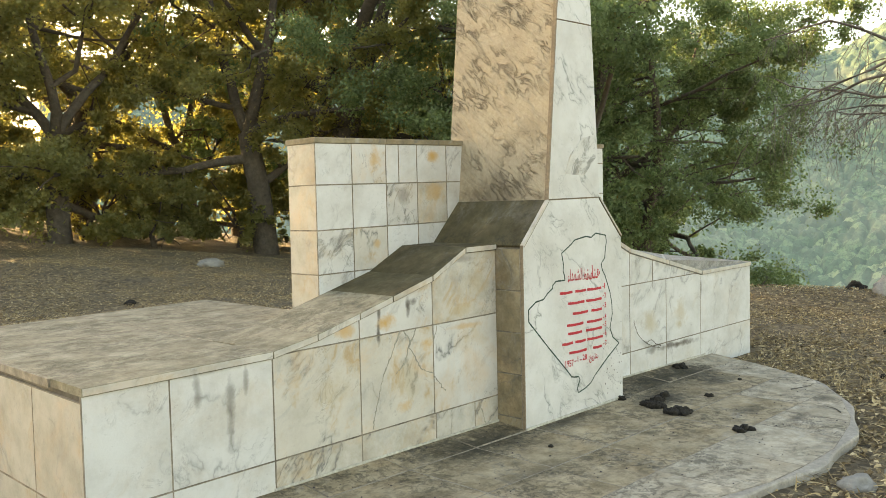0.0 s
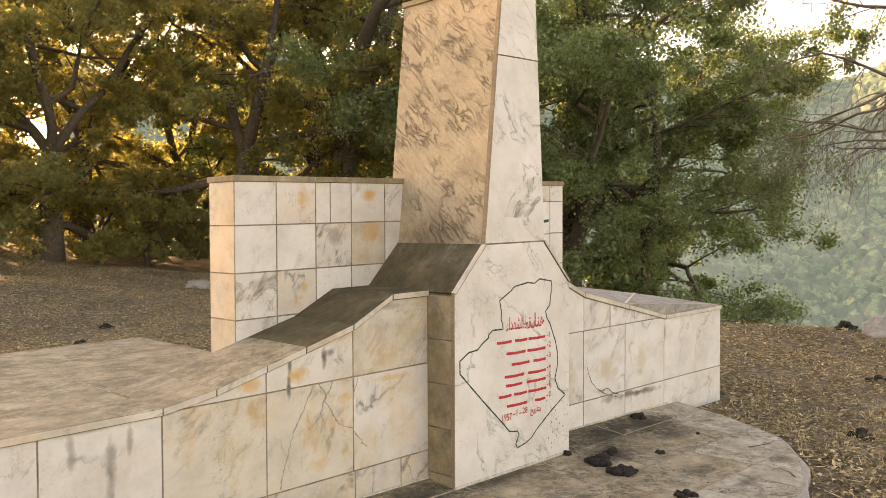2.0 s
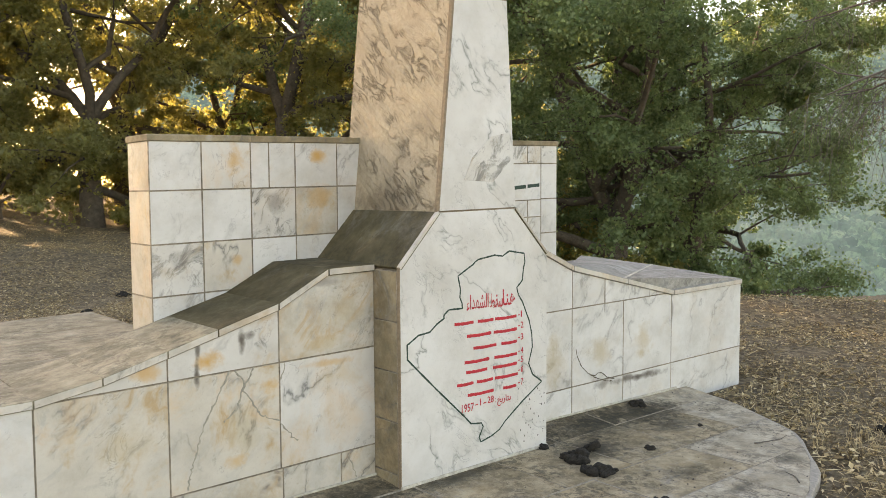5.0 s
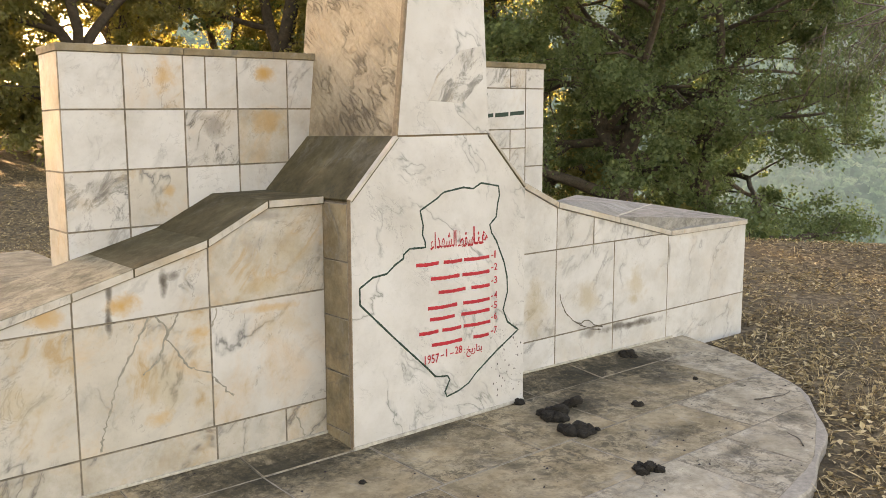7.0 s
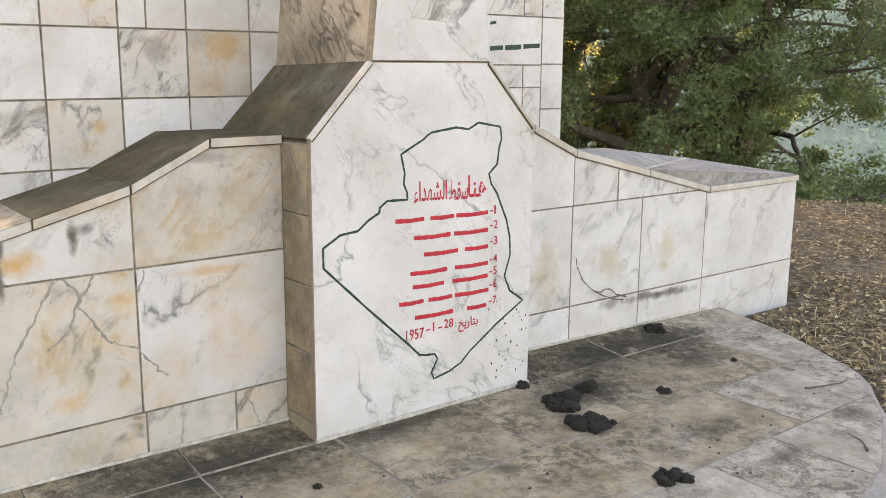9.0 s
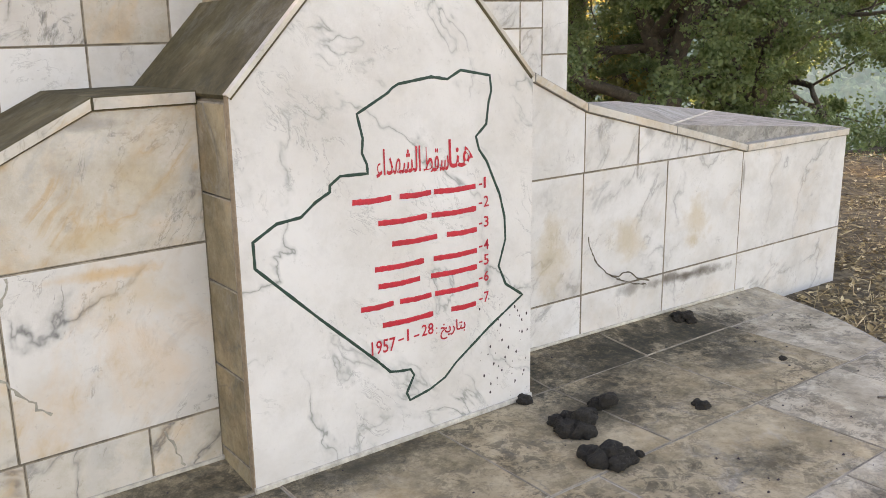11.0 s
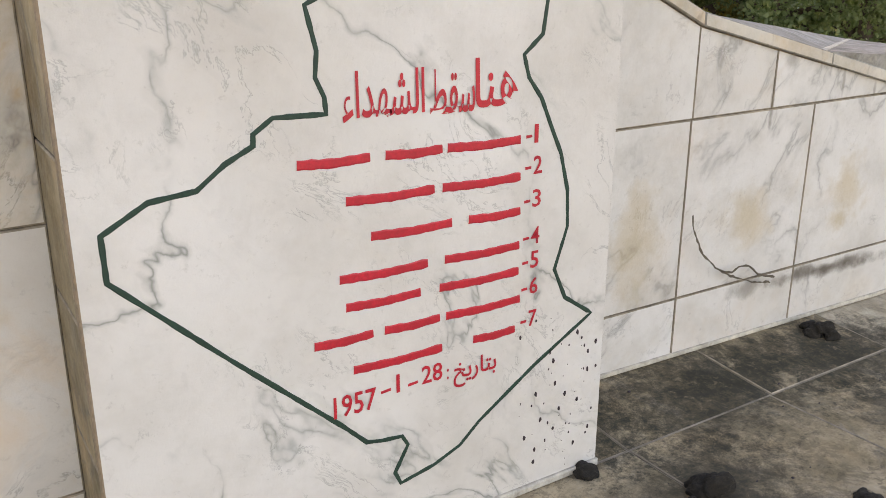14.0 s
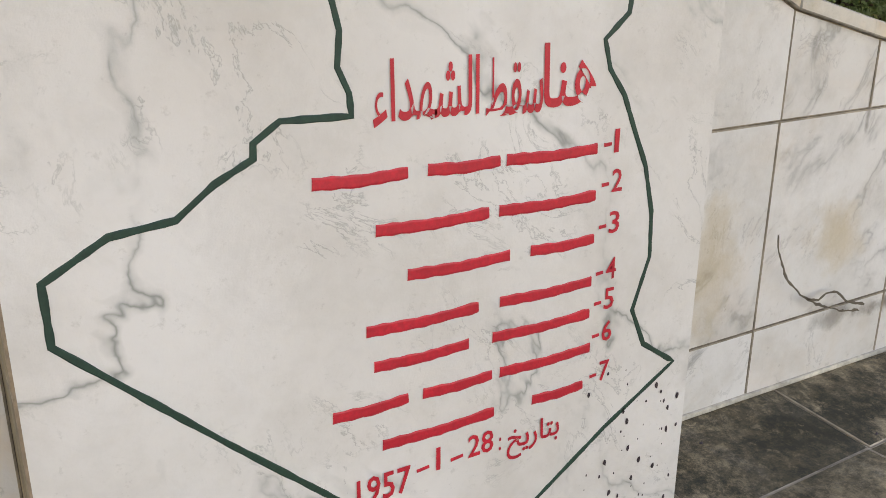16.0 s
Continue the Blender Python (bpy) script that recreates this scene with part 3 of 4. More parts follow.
    for a, b in zip(ye, ye[1:]):
        for z0, z1 in ((-0.2, 0.175), (0.175, 0.63)):
            q = [(a + 0.002, z0 + 0.002), (b - 0.002, z0 + 0.002), (b - 0.002, z1 - 0.002), (a + 0.002, z1 - 0.002)]
            if side < 0:
                prism("tile", q, lambda y, z, t: site(at(2.4 - t, 0)[0], at(2.4 - t, y)[1], z), 0.0, 0.014, [MARBLE_YELLOW], w)
            else:
                prism("tile", q, lambda y, z, t: site(3.318 - t + 0.34 * max(0.0, y - 0.22), y, z), 0.0, 0.014, [MARBLE_YELLOW], w)
    prism("core", [(0.66, -0.3), (2.39, -0.3), (2.39, 0.63), (0.66, 0.63)], lambda u, z, t: site(*at(u, BACK_Y + t - 0.012), z), 0.014, 0.0, [MARBLE_YELLOW], w)
    return w


left_wing = wing(-1)
right_wing = wing(1)


def back_wall():
    w = new("back_wall")
    w.parent = memorial
    x0, x1, y0, y1, top = -0.885, 1.868, WALL_Y, 0.968, 1.672
    box("core", (x0 + 0.005, y0 + 0.0045, 0.3), (x1 - 0.005, y1 - 0.005, top - 0.002), MORTAR, w)
    rows = [0.62, 0.72, 0.95, 1.193, 1.442, top]
    cols = [x0, -0.63, -0.373, -0.122, 0.132, 0.42]
    special = {(4, 1): MARBLE, (3, 2): MARBLE_VEINED, (3, 3): MARBLE_MOTTLED, (2, 0): MARBLE_VEINED, (2, 1): MARBLE_RUST}

    def front(x, z, t):
        return site(x, y0 + t, z)

    g = 0.0009
    for r, (z0, z1) in enumerate(zip(rows, rows[1:])):
        for c, (a, b) in enumerate(zip(cols, cols[1:])):
            cuts = [(a, b)] if (r, c) != (4, 2) else [(a, -0.272), (-0.272, b)]
            for p, q in cuts:
                prism("tile", [(p + g, z0 + g), (q - g, z0 + g), (q - g, z1 - g), (p + g, z1 - g)], front, 0.0, 0.014, [special.get((r, c), MARBLE_CLEAN)], w)
    for a, b, zs in ((0.6, 1.17, rows), (1.17, 1.59, [0.62, 0.95, 1.21, 1.32, 1.555, top]), (1.59, 1.715, [0.62, 0.95, 1.21, 1.32, 1.555, top]), (1.715, x1, [0.62, 0.86, 1.1, 1.325, 1.555, top])):
        for z0, z1 in zip(zs, zs[1:]):
            m = MARBLE_VEINED if z1 == top else MARBLE_CLEAN
            if a == 1.17 and z0 == 1.32:
                b2 = 1.715
            elif a == 1.59 and z0 == 1.32:
                continue
            else:
                b2 = b
            prism("tile", [(a + g, z0 + g), (b2 - g, z0 + g), (b2 - g, z1 - g), (a + g, z1 - g)], front, 0.0, 0.014, [m], w)
    for z0, z1 in zip(rows, rows[1:]):
        q = [(y0 + 0.001, z0 + g), (y1 - 0.001, z0 + g), (y1 - 0.001, z1 - g), (y0 + 0.001, z1 - g)]
        prism("tile", q, lambda y, z, t: site(x0 + t, y, z), -0.001, 0.013, [MARBLE_YELLOW], w)
        prism("tile", q, lambda y, z, t: site(x1 - t, y, z), -0.001, 0.013, [MARBLE_YELLOW], w)
    prism("tile", [(x0, 0.62), (x1, 0.62), (x1, top), (x0, top)], lambda x, z, t: site(x, y1 - t, z), 0.0, 0.013, [MARBLE_YELLOW], w)
    xs = [x0 - 0.008, -0.37, 0.24, 0.76, 1.3, x1 + 0.008]
    for a, b in zip(xs, xs[1:]):
        prism("coping", [(a + 0.001, y0 - 0.008), (b - 0.001, y0 - 0.008), (b - 0.001, y1 + 0.008), (a + 0.001, y1 + 0.008)], lambda x, y, t: site(x, y, top + 0.03 - t), 0.0, 0.03, [MARBLE_DIRTY], w, 0.004)
    # unreadable green writing, as bars
    for a, b, z, h in ((1.372, 1.455, 1.397, 0.022), (1.47, 1.575, 1.402, 0.024), (1.59, 1.70, 1.41, 0.022), (1.372, 1.41, 1.515, 0.014), (1.375, 1.40, 1.285, 0.014)):
        prism("writing", [(a, z - h / 2), (b, z - h / 2 + 0.006), (b, z + h / 2 + 0.006), (a, z + h / 2)], front, -0.0015, 0.0005, [PAINT_GREEN], w, 0.0004, "dark green painted writing")
    return w


back_wall()


def pillar():
    base = new("pillar_base")
    base.parent = memorial
    poly = [(0.0, 0.0), (1.0, 0.0), (1.0, 1.06), (0.76, 1.31), (0.237, 1.31), (0.0, 1.06)]

    def front(x, z, t):
        return site(x, t, z)

    slab = prism("front_slab", poly, front, 0.0, 0.022, [MARBLE_SLAB, EDGE], base, 0.003, "white grey-veined marble slab", 0, 1)
    prism("grout_line", [(0.0, 0.0), (1.0, 0.0), (1.0, 0.016), (0.0, 0.016)], lambda x, z, t: (x, t, z + 0.01 + 0.012 * x), -0.009, 0.004, [GROUT_WHITE], base, 0.003)
    inner = [(0.012, -0.15), (0.988, -0.15), (0.988, 1.05), (0.755, 1.296), (0.242, 1.296), (0.012, 1.05)]
    prism("core", inner, front, 0.022, WALL_Y - 0.002, [MORTAR], base, 0.001)
    zs = [-0.1, 0.075, 0.325, 0.565, 0.805, 1.045]
    for z0, z1 in zip(zs, zs[1:]):
        q = [(0.024, z0 + 0.002), (0.3, z0 + 0.002), (0.3, z1 - 0.002), (0.024, z1 - 0.002)]
        prism("tile", q, lambda y, z, t: site(0.0 + t, y, z), 0.0, 0.013, [MARBLE_DIRTY], base)
        prism("tile", q, lambda y, z, t: site(1.0 - t, y, z), 0.0, 0.013, [MARBLE_DIRTY], base)
    # sloping shoulders
    for sgn in (0, 1):
        def shoulder(u, y, t, sgn=sgn):
            x, z = 0.0 + u * 0.237 - t * 0.72, 1.06 + u * 0.25 + t * 0.69
            return site(x if sgn == 0 else 0.997 - x, y, z)
        prism("shoulder", [(0.0, -0.004), (1.0, -0.004), (1.0, WALL_Y), (0.0, WALL_Y)], shoulder, 0.004, -0.012, [MARBLE_TOP], base, 0.002)
        prism("rim", [(0.0, -0.007), (1.0, -0.007), (1.0, 0.018), (0.0, 0.018)], shoulder, 0.0065, -0.006, [MARBLE_EDGE], base, 0.002)
    # tapering shaft
    shaft = new("shaft")
    shaft.parent = memorial
    z0, z1 = 1.312, 2.80
    L0, L1, R0, R1 = 0.237, 0.388, 0.762, 0.672
    def lx(z): return L0 + (L1 - L0) * (z - z0) / (z1 - z0)
    def rx(z): return R0 + (R1 - R0) * (z - z0) / (z1 - z0)
    core = [(L0 + 0.004, z0 - 0.02), (R0 - 0.004, z0 - 0.02), (R1 - 0.004, z1 - 0.03), (L1 + 0.004, z1 - 0.03)]
    prism("core", core, front, 0.014, WALL_Y + 0.1, [SHAFT], shaft, 0.001, "tan ridged mortar side")
    cuts = [z0, 2.36, z1 - 0.03]
    for a, b in zip(cuts, cuts[1:]):
        prism("front_plate", [(lx(a) + 0.004, a + 0.0004), (rx(a), a + 0.0004), (rx(b), b - 0.0015), (lx(b) + 0.004, b - 0.0015)], front, 0.0, 0.014, [MARBLE_SLAB, EDGE], shaft, 0.003, "", 0, 1)
    prism("bare_patch", [(0.402, 1.46), (0.6, 1.447), (0.722, 1.555), (0.716, 1.7), (0.585, 1.674), (0.458, 1.572)], front, -0.0018, 0.001, [MARBLE_VEINED], shaft, 0.001, "bare grey veined marble patch")
    prism("edge_strip", [(lx(z0) - 0.008, z0), (lx(z0) + 0.004, z0), (lx(z1 - 0.03) + 0.004, z1 - 0.03), (lx(z1 - 0.03) - 0.008, z1 - 0.03)], front, -0.004, 0.02, [EDGE], shaft, 0.003, "brown mortar edge")
    prism("cap", [(L1 - 0.01, -0.01), (R1 + 0.01, -0.01), (R1 + 0.01, WALL_Y + 0.11), (L1 - 0.01, WALL_Y + 0.11)], lambda x, y, t: site(x, y, z1 - t), 0.0, 0.03, [MARBLE_DIRTY], shaft)
    return slab


slab = pillar()

# ---- painted outline and inscription ----
OUTLINE = [(0.36, 0.999), (0.46, 1.05), (0.474, 1.062), (0.495, 1.073), (0.608, 1.089), (0.665, 1.081), (0.714, 1.105), (0.823, 1.087), (0.829, 1.043),
           (0.818, 1.008), (0.809, 0.945), (0.769, 0.911), (0.781, 0.871), (0.811, 0.833), (0.834, 0.784), (0.862, 0.727), (0.882, 0.654), (0.886, 0.582),
           (0.858, 0.499), (0.888, 0.435), (0.96, 0.387), (0.817, 0.306), (0.684, 0.219), (0.641, 0.181), (0.582, 0.157), (0.51, 0.142), (0.498, 0.168),
           (0.526, 0.218), (0.514, 0.239), (0.472, 0.243), (0.442, 0.249), (0.399, 0.292), (0.216, 0.46), (0.042, 0.626), (0.041, 0.695), (0.109, 0.734),
           (0.179, 0.742), (0.223, 0.776), (0.268, 0.799), (0.269, 0.816), (0.301, 0.838), (0.388, 0.837), (0.386, 0.863), (0.372, 0.893), (0.376, 0.933)]


def brush_line(name, pts, width, mat, parent, label, closed=True, y=-0.0012, jag=0.0):
    """A painted stroke: a ribbon with a slightly uneven width."""
    P = []
    n = len(pts)
    rng = random.Random(7)
    for i in range(n if closed else n - 1):
        a, b = Vector(pts[i]), Vector(pts[(i + 1) % n])
        k = max(1, int((b - a).length / 0.012))
        P += [a.lerp(b, j / k) for j in range(k)]
    if not closed:
        P.append(Vector(pts[-1]))
    if jag:
        P = [p + Vector((rng.gauss(0, jag), rng.gauss(0, jag))) for p in P]
    m = len(P)
    verts, faces = [], []
    for i, p in enumerate(P):
        q0, q1 = (P[i - 1], P[(i + 1) % m]) if closed else (P[max(0, i - 1)], P[min(m - 1, i + 1)])
        d = (q1 - q0).normalized()
        nr = Vector((-d.y, d.x)) * width * 0.5 * (1 + rng.uniform(-0.16, 0.16) + (rng.uniform(-0.5, 0.6) if jag else 0))
        for s, h in ((1, 0.0009), (0.7, 0), (-0.7, 0), (-1, 0.0009)):
            verts.append((p.x + s * nr.x, y + h, p.y + s * nr.y))
    for i in range(m if closed else m - 1):
        j = (i + 1) % m
        for k in range(3):
            faces.append((4 * i + k, 4 * i + k + 1, 4 * j + k + 1, 4 * j + k))
    return mesh_object(name, verts, faces, mat, parent, label)


brush_line("map_outline", OUTLINE, 0.0085, PAINT_GREEN, slab, "dark green painted country outline")


def lettering(text, x0, x1, z, height, weight=0.0, name="inscription"):
    """Painted letters of the built-in font, fitted between x0 and x1 with their foot at z."""
    c = bpy.data.curves.new(name, "FONT")
    c.body, c.size, c.offset, c.resolution_u = text, 1.0, weight, 2
    c.extrude = 0.0
    tmp = new(name, c)
    bpy.context.view_layer.update()
    me = bpy.data.meshes.new_from_object(tmp.evaluated_get(bpy.context.evaluated_depsgraph_get()))
    bpy.data.objects.remove(tmp)
    co = np.empty(len(me.vertices) * 3)
    me.vertices.foreach_get("co", co)
    co = co.reshape(-1, 3)
    lo, hi = co.min(0), co.max(0)
    out = np.empty_like(co)
    out[:, 0] = x0 + (co[:, 0] - lo[0]) / (hi[0] - lo[0]) * (x1 - x0)
    out[:, 2] = z + (co[:, 1] - lo[1]) / (hi[1] - lo[1]) * height
    # each letter lies a hair above its neighbour where the strokes meet
    group = np.arange(len(co))
    for _ in range(200):
        before = group.copy()
        for e in me.edges:
            a, b = e.vertices
            group[a] = group[b] = min(group[a], group[b])
        if (before == group).all():
            break
    order = sorted(set(group.tolist()), key=lambda g: co[group == g, 0].min())
    for k, g in enumerate(order):
        out[group == g, 1] = -0.0014 - 0.0003 * (k % 4)
    me.vertices.foreach_set("co", out.ravel())
    me.materials.clear()
    me.materials.append(PAINT_RED)
    me.update()
    ob = new(name, me)
    ob.parent = slab
    return tagged(ob, "red hand-painted lettering")


def arabic(*codes):
    return "".join(chr(c) for c in codes[::-1])


lettering(arabic(0xFEEB, 0xFEE8, 0xFE8E), 0.665, 0.757, 0.825, 0.085, 0.012)
lettering(arabic(0xFEB3, 0xFED8, 0xFEC2), 0.575, 0.665, 0.82, 0.075, 0.012)
lettering(arabic(0xFE8D, 0xFEDF, 0xFEB8, 0xFEEC, 0xFEAA, 0xFE8D, 0xFE80), 0.415, 0.565, 0.805, 0.095, 0.012)
for digit, z in zip("1234567", (0.767, 0.709, 0.646, 0.574, 0.526, 0.473, 0.406)):
    lettering(digit + "", 0.797, 0.797 + (0.009 if digit == "1" else 0.02), z - 0.014, 0.034, 0.012)
    brush_line("dash", [(0.778, z - 0.002), (0.792, z - 0.001)], 0.006, PAINT_RED, slab, "", False)
WORDS = [(0.762, (0.766, 0.61), (0.6, 0.49), (0.462, 0.335)), (0.694, (0.768, 0.6), (0.584, 0.416)), (0.629, (0.77, 0.655), (0.62, 0.46)),
         (0.563, (0.77, 0.605), (0.57, 0.4)), (0.512, (0.77, 0.594), (0.555, 0.41)), (0.455, (0.775, 0.608), (0.595, 0.482), (0.46, 0.35)), (0.395, (0.765, 0.668), (0.6, 0.42))]
for z, *spans in WORDS:
    for b, a in spans:
        brush_line("writing_bar", [(a, z), ((a + b) / 2, z - 0.003), (b, z)], 0.017, PAINT_RED, slab, "red painted writing", False)
lettering(arabic(0xFE91, 0xFE98, 0xFE8E, 0xFEAD, 0xFEF3, 0xFEA6), 0.625, 0.722, 0.305, 0.055, 0.012)
lettering(":", 0.61, 0.614, 0.328, 0.022, 0.01)
lettering("28", 0.556, 0.6, 0.332, 0.036, 0.012)
lettering("1", 0.503, 0.51, 0.33, 0.036, 0.012)
lettering("1957", 0.38, 0.462, 0.312, 0.042, 0.012)
for a, b in ((0.527, 0.548), (0.472, 0.492)):
    brush_line("dash", [(a, 0.338), (b, 0.34)], 0.006, PAINT_RED, slab, "", False)


def splashes():
    bm = bmesh.new()
    rng = random.Random(12)
    for i in range(70):
        x, z = rng.gauss(0.9, 0.06), abs(rng.gauss(0.17, 0.11)) + 0.02
        if not (0.7 < x < 0.99) or z > 0.42:
            continue
        r = rng.choice([0.0012, 0.002, 0.003, 0.0045])
        ps = [bm.verts.new((x + r * math.cos(k * 1.05) * rng.uniform(0.6, 1.1), -0.0012, z + r * math.sin(k * 1.05) * rng.uniform(0.9, 1.8))) for k in range(6)]
        bm.faces.new(ps)
    tagged(part("splashes", bm, SPECK, slab, "dark dried splashes"), kind="stuff")


splashes()

# natural cracks across the facing tiles
CRACK = plain("grey_crack", (0.31, 0.29, 0.24), 0.9, 70)
for pts in ([(-0.759, 0.656), (-0.832, 0.521), (-0.874, 0.454), (-0.935, 0.279), (-0.96, 0.18)], [(-0.734, 0.653), (-0.689, 0.594), (-0.707, 0.551), (-0.725, 0.492), (-0.789, 0.438)],
            [(-0.643, 0.66), (-0.696, 0.566), (-0.616, 0.441), (-0.527, 0.397), (-0.436, 0.29)], [(-0.515, 0.58), (-0.49, 0.65)], [(-0.16, 0.165), (-0.13, 0.09), (-0.11, 0.05)]):
    brush_line("crack", pts, 0.0065, CRACK, left_wing, "", False, FACE_Y - 0.0022, 0.003)
DARK = plain("dark_crack", (0.11, 0.09, 0.065), 0.95, 70)
for pts in ([(1.507, 0.46), (1.514, 0.42), (1.56, 0.345), (1.614, 0.3), (1.68, 0.264), (1.775, 0.228), (1.86, 0.212)], [(1.64, 0.285), (1.685, 0.272), (1.71, 0.284), (1.756, 0.281), (1.8, 0.245), (1.875, 0.225)]):
    brush_line("crack", pts, 0.0055, DARK, right_wing, "dark curved crack", False, 0.262 - 0.034, 0.001)

# ---- paved apron ----
apron = tagged(new("pavement"), "worn grey-brown marble paving with a rounded edge", "pavement", kind="structure")
AC, AA, AB = (0.5, 0.3), 2.17, 1.77


def on_floor(x, y, t):
    return (x, y, floor_z(x, min(y, 0.0)) - t)


edge = [(AC[0] + (AA + 0.02 * math.sin(7 * k)) * math.cos(a), AC[1] + (AB + 0.02 * math.sin(5 * k)) * math.sin(a)) for k, a in ((k, math.pi + k * math.pi / 48) for k in range(49))]
prism("bed", [(AC[0] + 1.0 * (x - AC[0]), AC[1] + 1.0 * (y - AC[1])) for x, y in edge], on_floor, 0.003, 0.2, [GROUT], apron, 0.008, "pale mortar bed")


def clip_to_edge(q):
    """Clip a convex polygon by the apron's rounded edge."""
    k = 0.993
    for (ax, ay), (bx, by) in zip(edge, edge[1:]):
        ax, ay, bx, by = AC[0] + k * (ax - AC[0]), AC[1] + k * (ay - AC[1]), AC[0] + k * (bx - AC[0]), AC[1] + k * (by - AC[1])
        side = lambda p: (bx - ax) * (p[1] - ay) - (by - ay) * (p[0] - ax)
        out = []
        for i, p in enumerate(q):
            o = q[i - 1]
            so, sp = side(o), side(p)
            if so * sp < 0:
                f = so / (so - sp)
                out.append((o[0] + f * (p[0] - o[0]), o[1] + f * (p[1] - o[1])))
            if sp >= 0:
                out.append(p)
        q = out
        if len(q) < 3:
            return None
    return q


prng = random.Random(21)
PAVING = [((-1.5, -0.93), [-1.9, -1.1, -0.6, -0.15, 0.35, 0.935, 1.3, 1.75, 2.7]), ((-0.93, -0.51), [-1.9, -1.4, -0.9, -0.45, 0.03, 0.78, 1.53, 2.02, 2.7]),
          ((-0.51, 0.0), [-1.9, -1.4, -0.9, -0.42, 0.07, 0.6, 1.1, 1.59, 2.12, 2.7]), ((0.0, 0.3), [-1.9, -1.4, -0.9, -0.42, 0.08, 1.1, 1.6, 2.12, 2.7])]
for row, ((y0, y1), xs) in enumerate(PAVING):
    for a, b in zip(xs, xs[1:]):
        q = clip_to_edge([(a + 0.0016, y0 + 0.0016), (b - 0.0016, y0 + 0.0016), (b - 0.0016, y1 - 0.0016), (a + 0.0016, y1 - 0.0016)])
        if q:
            d = prng.uniform(-0.002, 0.002)
            pale = row == 0 or a > 2.1 or (row == 1 and a > 1.5)
            prism("paving_slab", q, lambda x, y, t, d=d: (x, y, floor_z(x, y) + d - t), 0.0, 0.03, [MARBLE_RIM if pale else MARBLE_FLOOR], apron, 0.003)


# ---- droppings, stones ----
def lump(bm, centre, r, rng, squash=0.65):
    ret = bmesh.ops.create_icosphere(bm, subdivisions=3, radius=1.0)
    off = Vector((rng.uniform(0, 50), rng.uniform(0, 50), rng.uniform(0, 50)))
    for v in ret["verts"]:
        d = 1 + 0.4 * noise.noise(v.co * 1.3 + off) + 0.24 * noise.noise(v.co * 3.4 + off) + 0.1 * noise.noise(v.co * 8 + off)
        v.co = Vector((v.co.x * r[0] * d, v.co.y * r[1] * d, max(-0.3, v.co.z) * r[2] * d)) + Vector(centre)


def dung(x, y, pieces, spread, size, seed):
    rng = random.Random(seed)
    inside = ((x - AC[0]) / AA) ** 2 + ((y - AC[1]) / AB) ** 2 < 1
    pile = thing("dung_pile", "dark dried animal dung lying on the paving" if inside else "dark dried animal dung lying in dead leaves", "dung", "droppings around the memorial")
    pile.location = (x, y, floor_z(x, y) if inside else float(ground_height(x, y)))
    for i in range(pieces):
        r = size * rng.uniform(0.6, 1.1)
        a, d = rng.uniform(0, 6.28), spread * math.sqrt(i / max(1, pieces))
        bm = bmesh.new()
        lump(bm, (d * math.cos(a), d * math.sin(a), r * 0.2 + (0.5 * size if i < pieces // 4 else 0)), (r, r * rng.uniform(0.7, 1), r * 0.7), rng)
        for f in bm.faces:
            f.smooth = True
        part("lump", bm, DUNG, pile)


for args in ((0.955, -0.255, 9, 0.07, 0.045, 1), (1.13, -0.225, 4, 0.05, 0.035, 2), (0.86, -0.475, 8, 0.06, 0.04, 3), (0.957, -0.505, 1, 0, 0.022, 4), (1.372, -0.42, 3, 0.03, 0.026, 5),
             (2.02, 0.14, 4, 0.05, 0.03, 6), (1.95, -0.345, 2, 0.01, 0.02, 7), (0.95, -0.03, 2, 0.015, 0.026, 8), (0.75, -0.94, 6, 0.06, 0.03, 9), (-0.16, -0.297, 1, 0, 0.016, 10), (1.06, -0.22, 2, 0.01, 0.024, 14),
             (2.75, -1.1, 6, 0.08, 0.05, 11), (7.9, 0.9, 5, 0.15, 0.09, 12), (5.2, -0.4, 6, 0.12, 0.05, 13), (1.9, 9.0, 5, 0.12, 0.055, 15), (0.9, 7.3, 4, 0.1, 0.05, 16)):
    dung(*args)

# ---- trees ----
def tube(verts, faces, pts, radii, sides=7):
    base = len(verts)
    for i, (p, r) in enumerate(zip(pts, radii)):
        d = (pts[min(i + 1, len(pts) - 1)] - pts[max(i - 1, 0)]).normalized()
        u = d.orthogonal().normalized()
        w = d.cross(u)
        for k in range(sides):
            a = 2 * math.pi * k / sides
            verts.append(tuple(p + (u * math.cos(a) + w * math.sin(a)) * r))
    for i in range(len(pts) - 1):
        for k in range(sides):
            a, b = base + i * sides + k, base + i * sides + (k + 1) % sides
            faces.append((a, b, b + sides, a + sides))


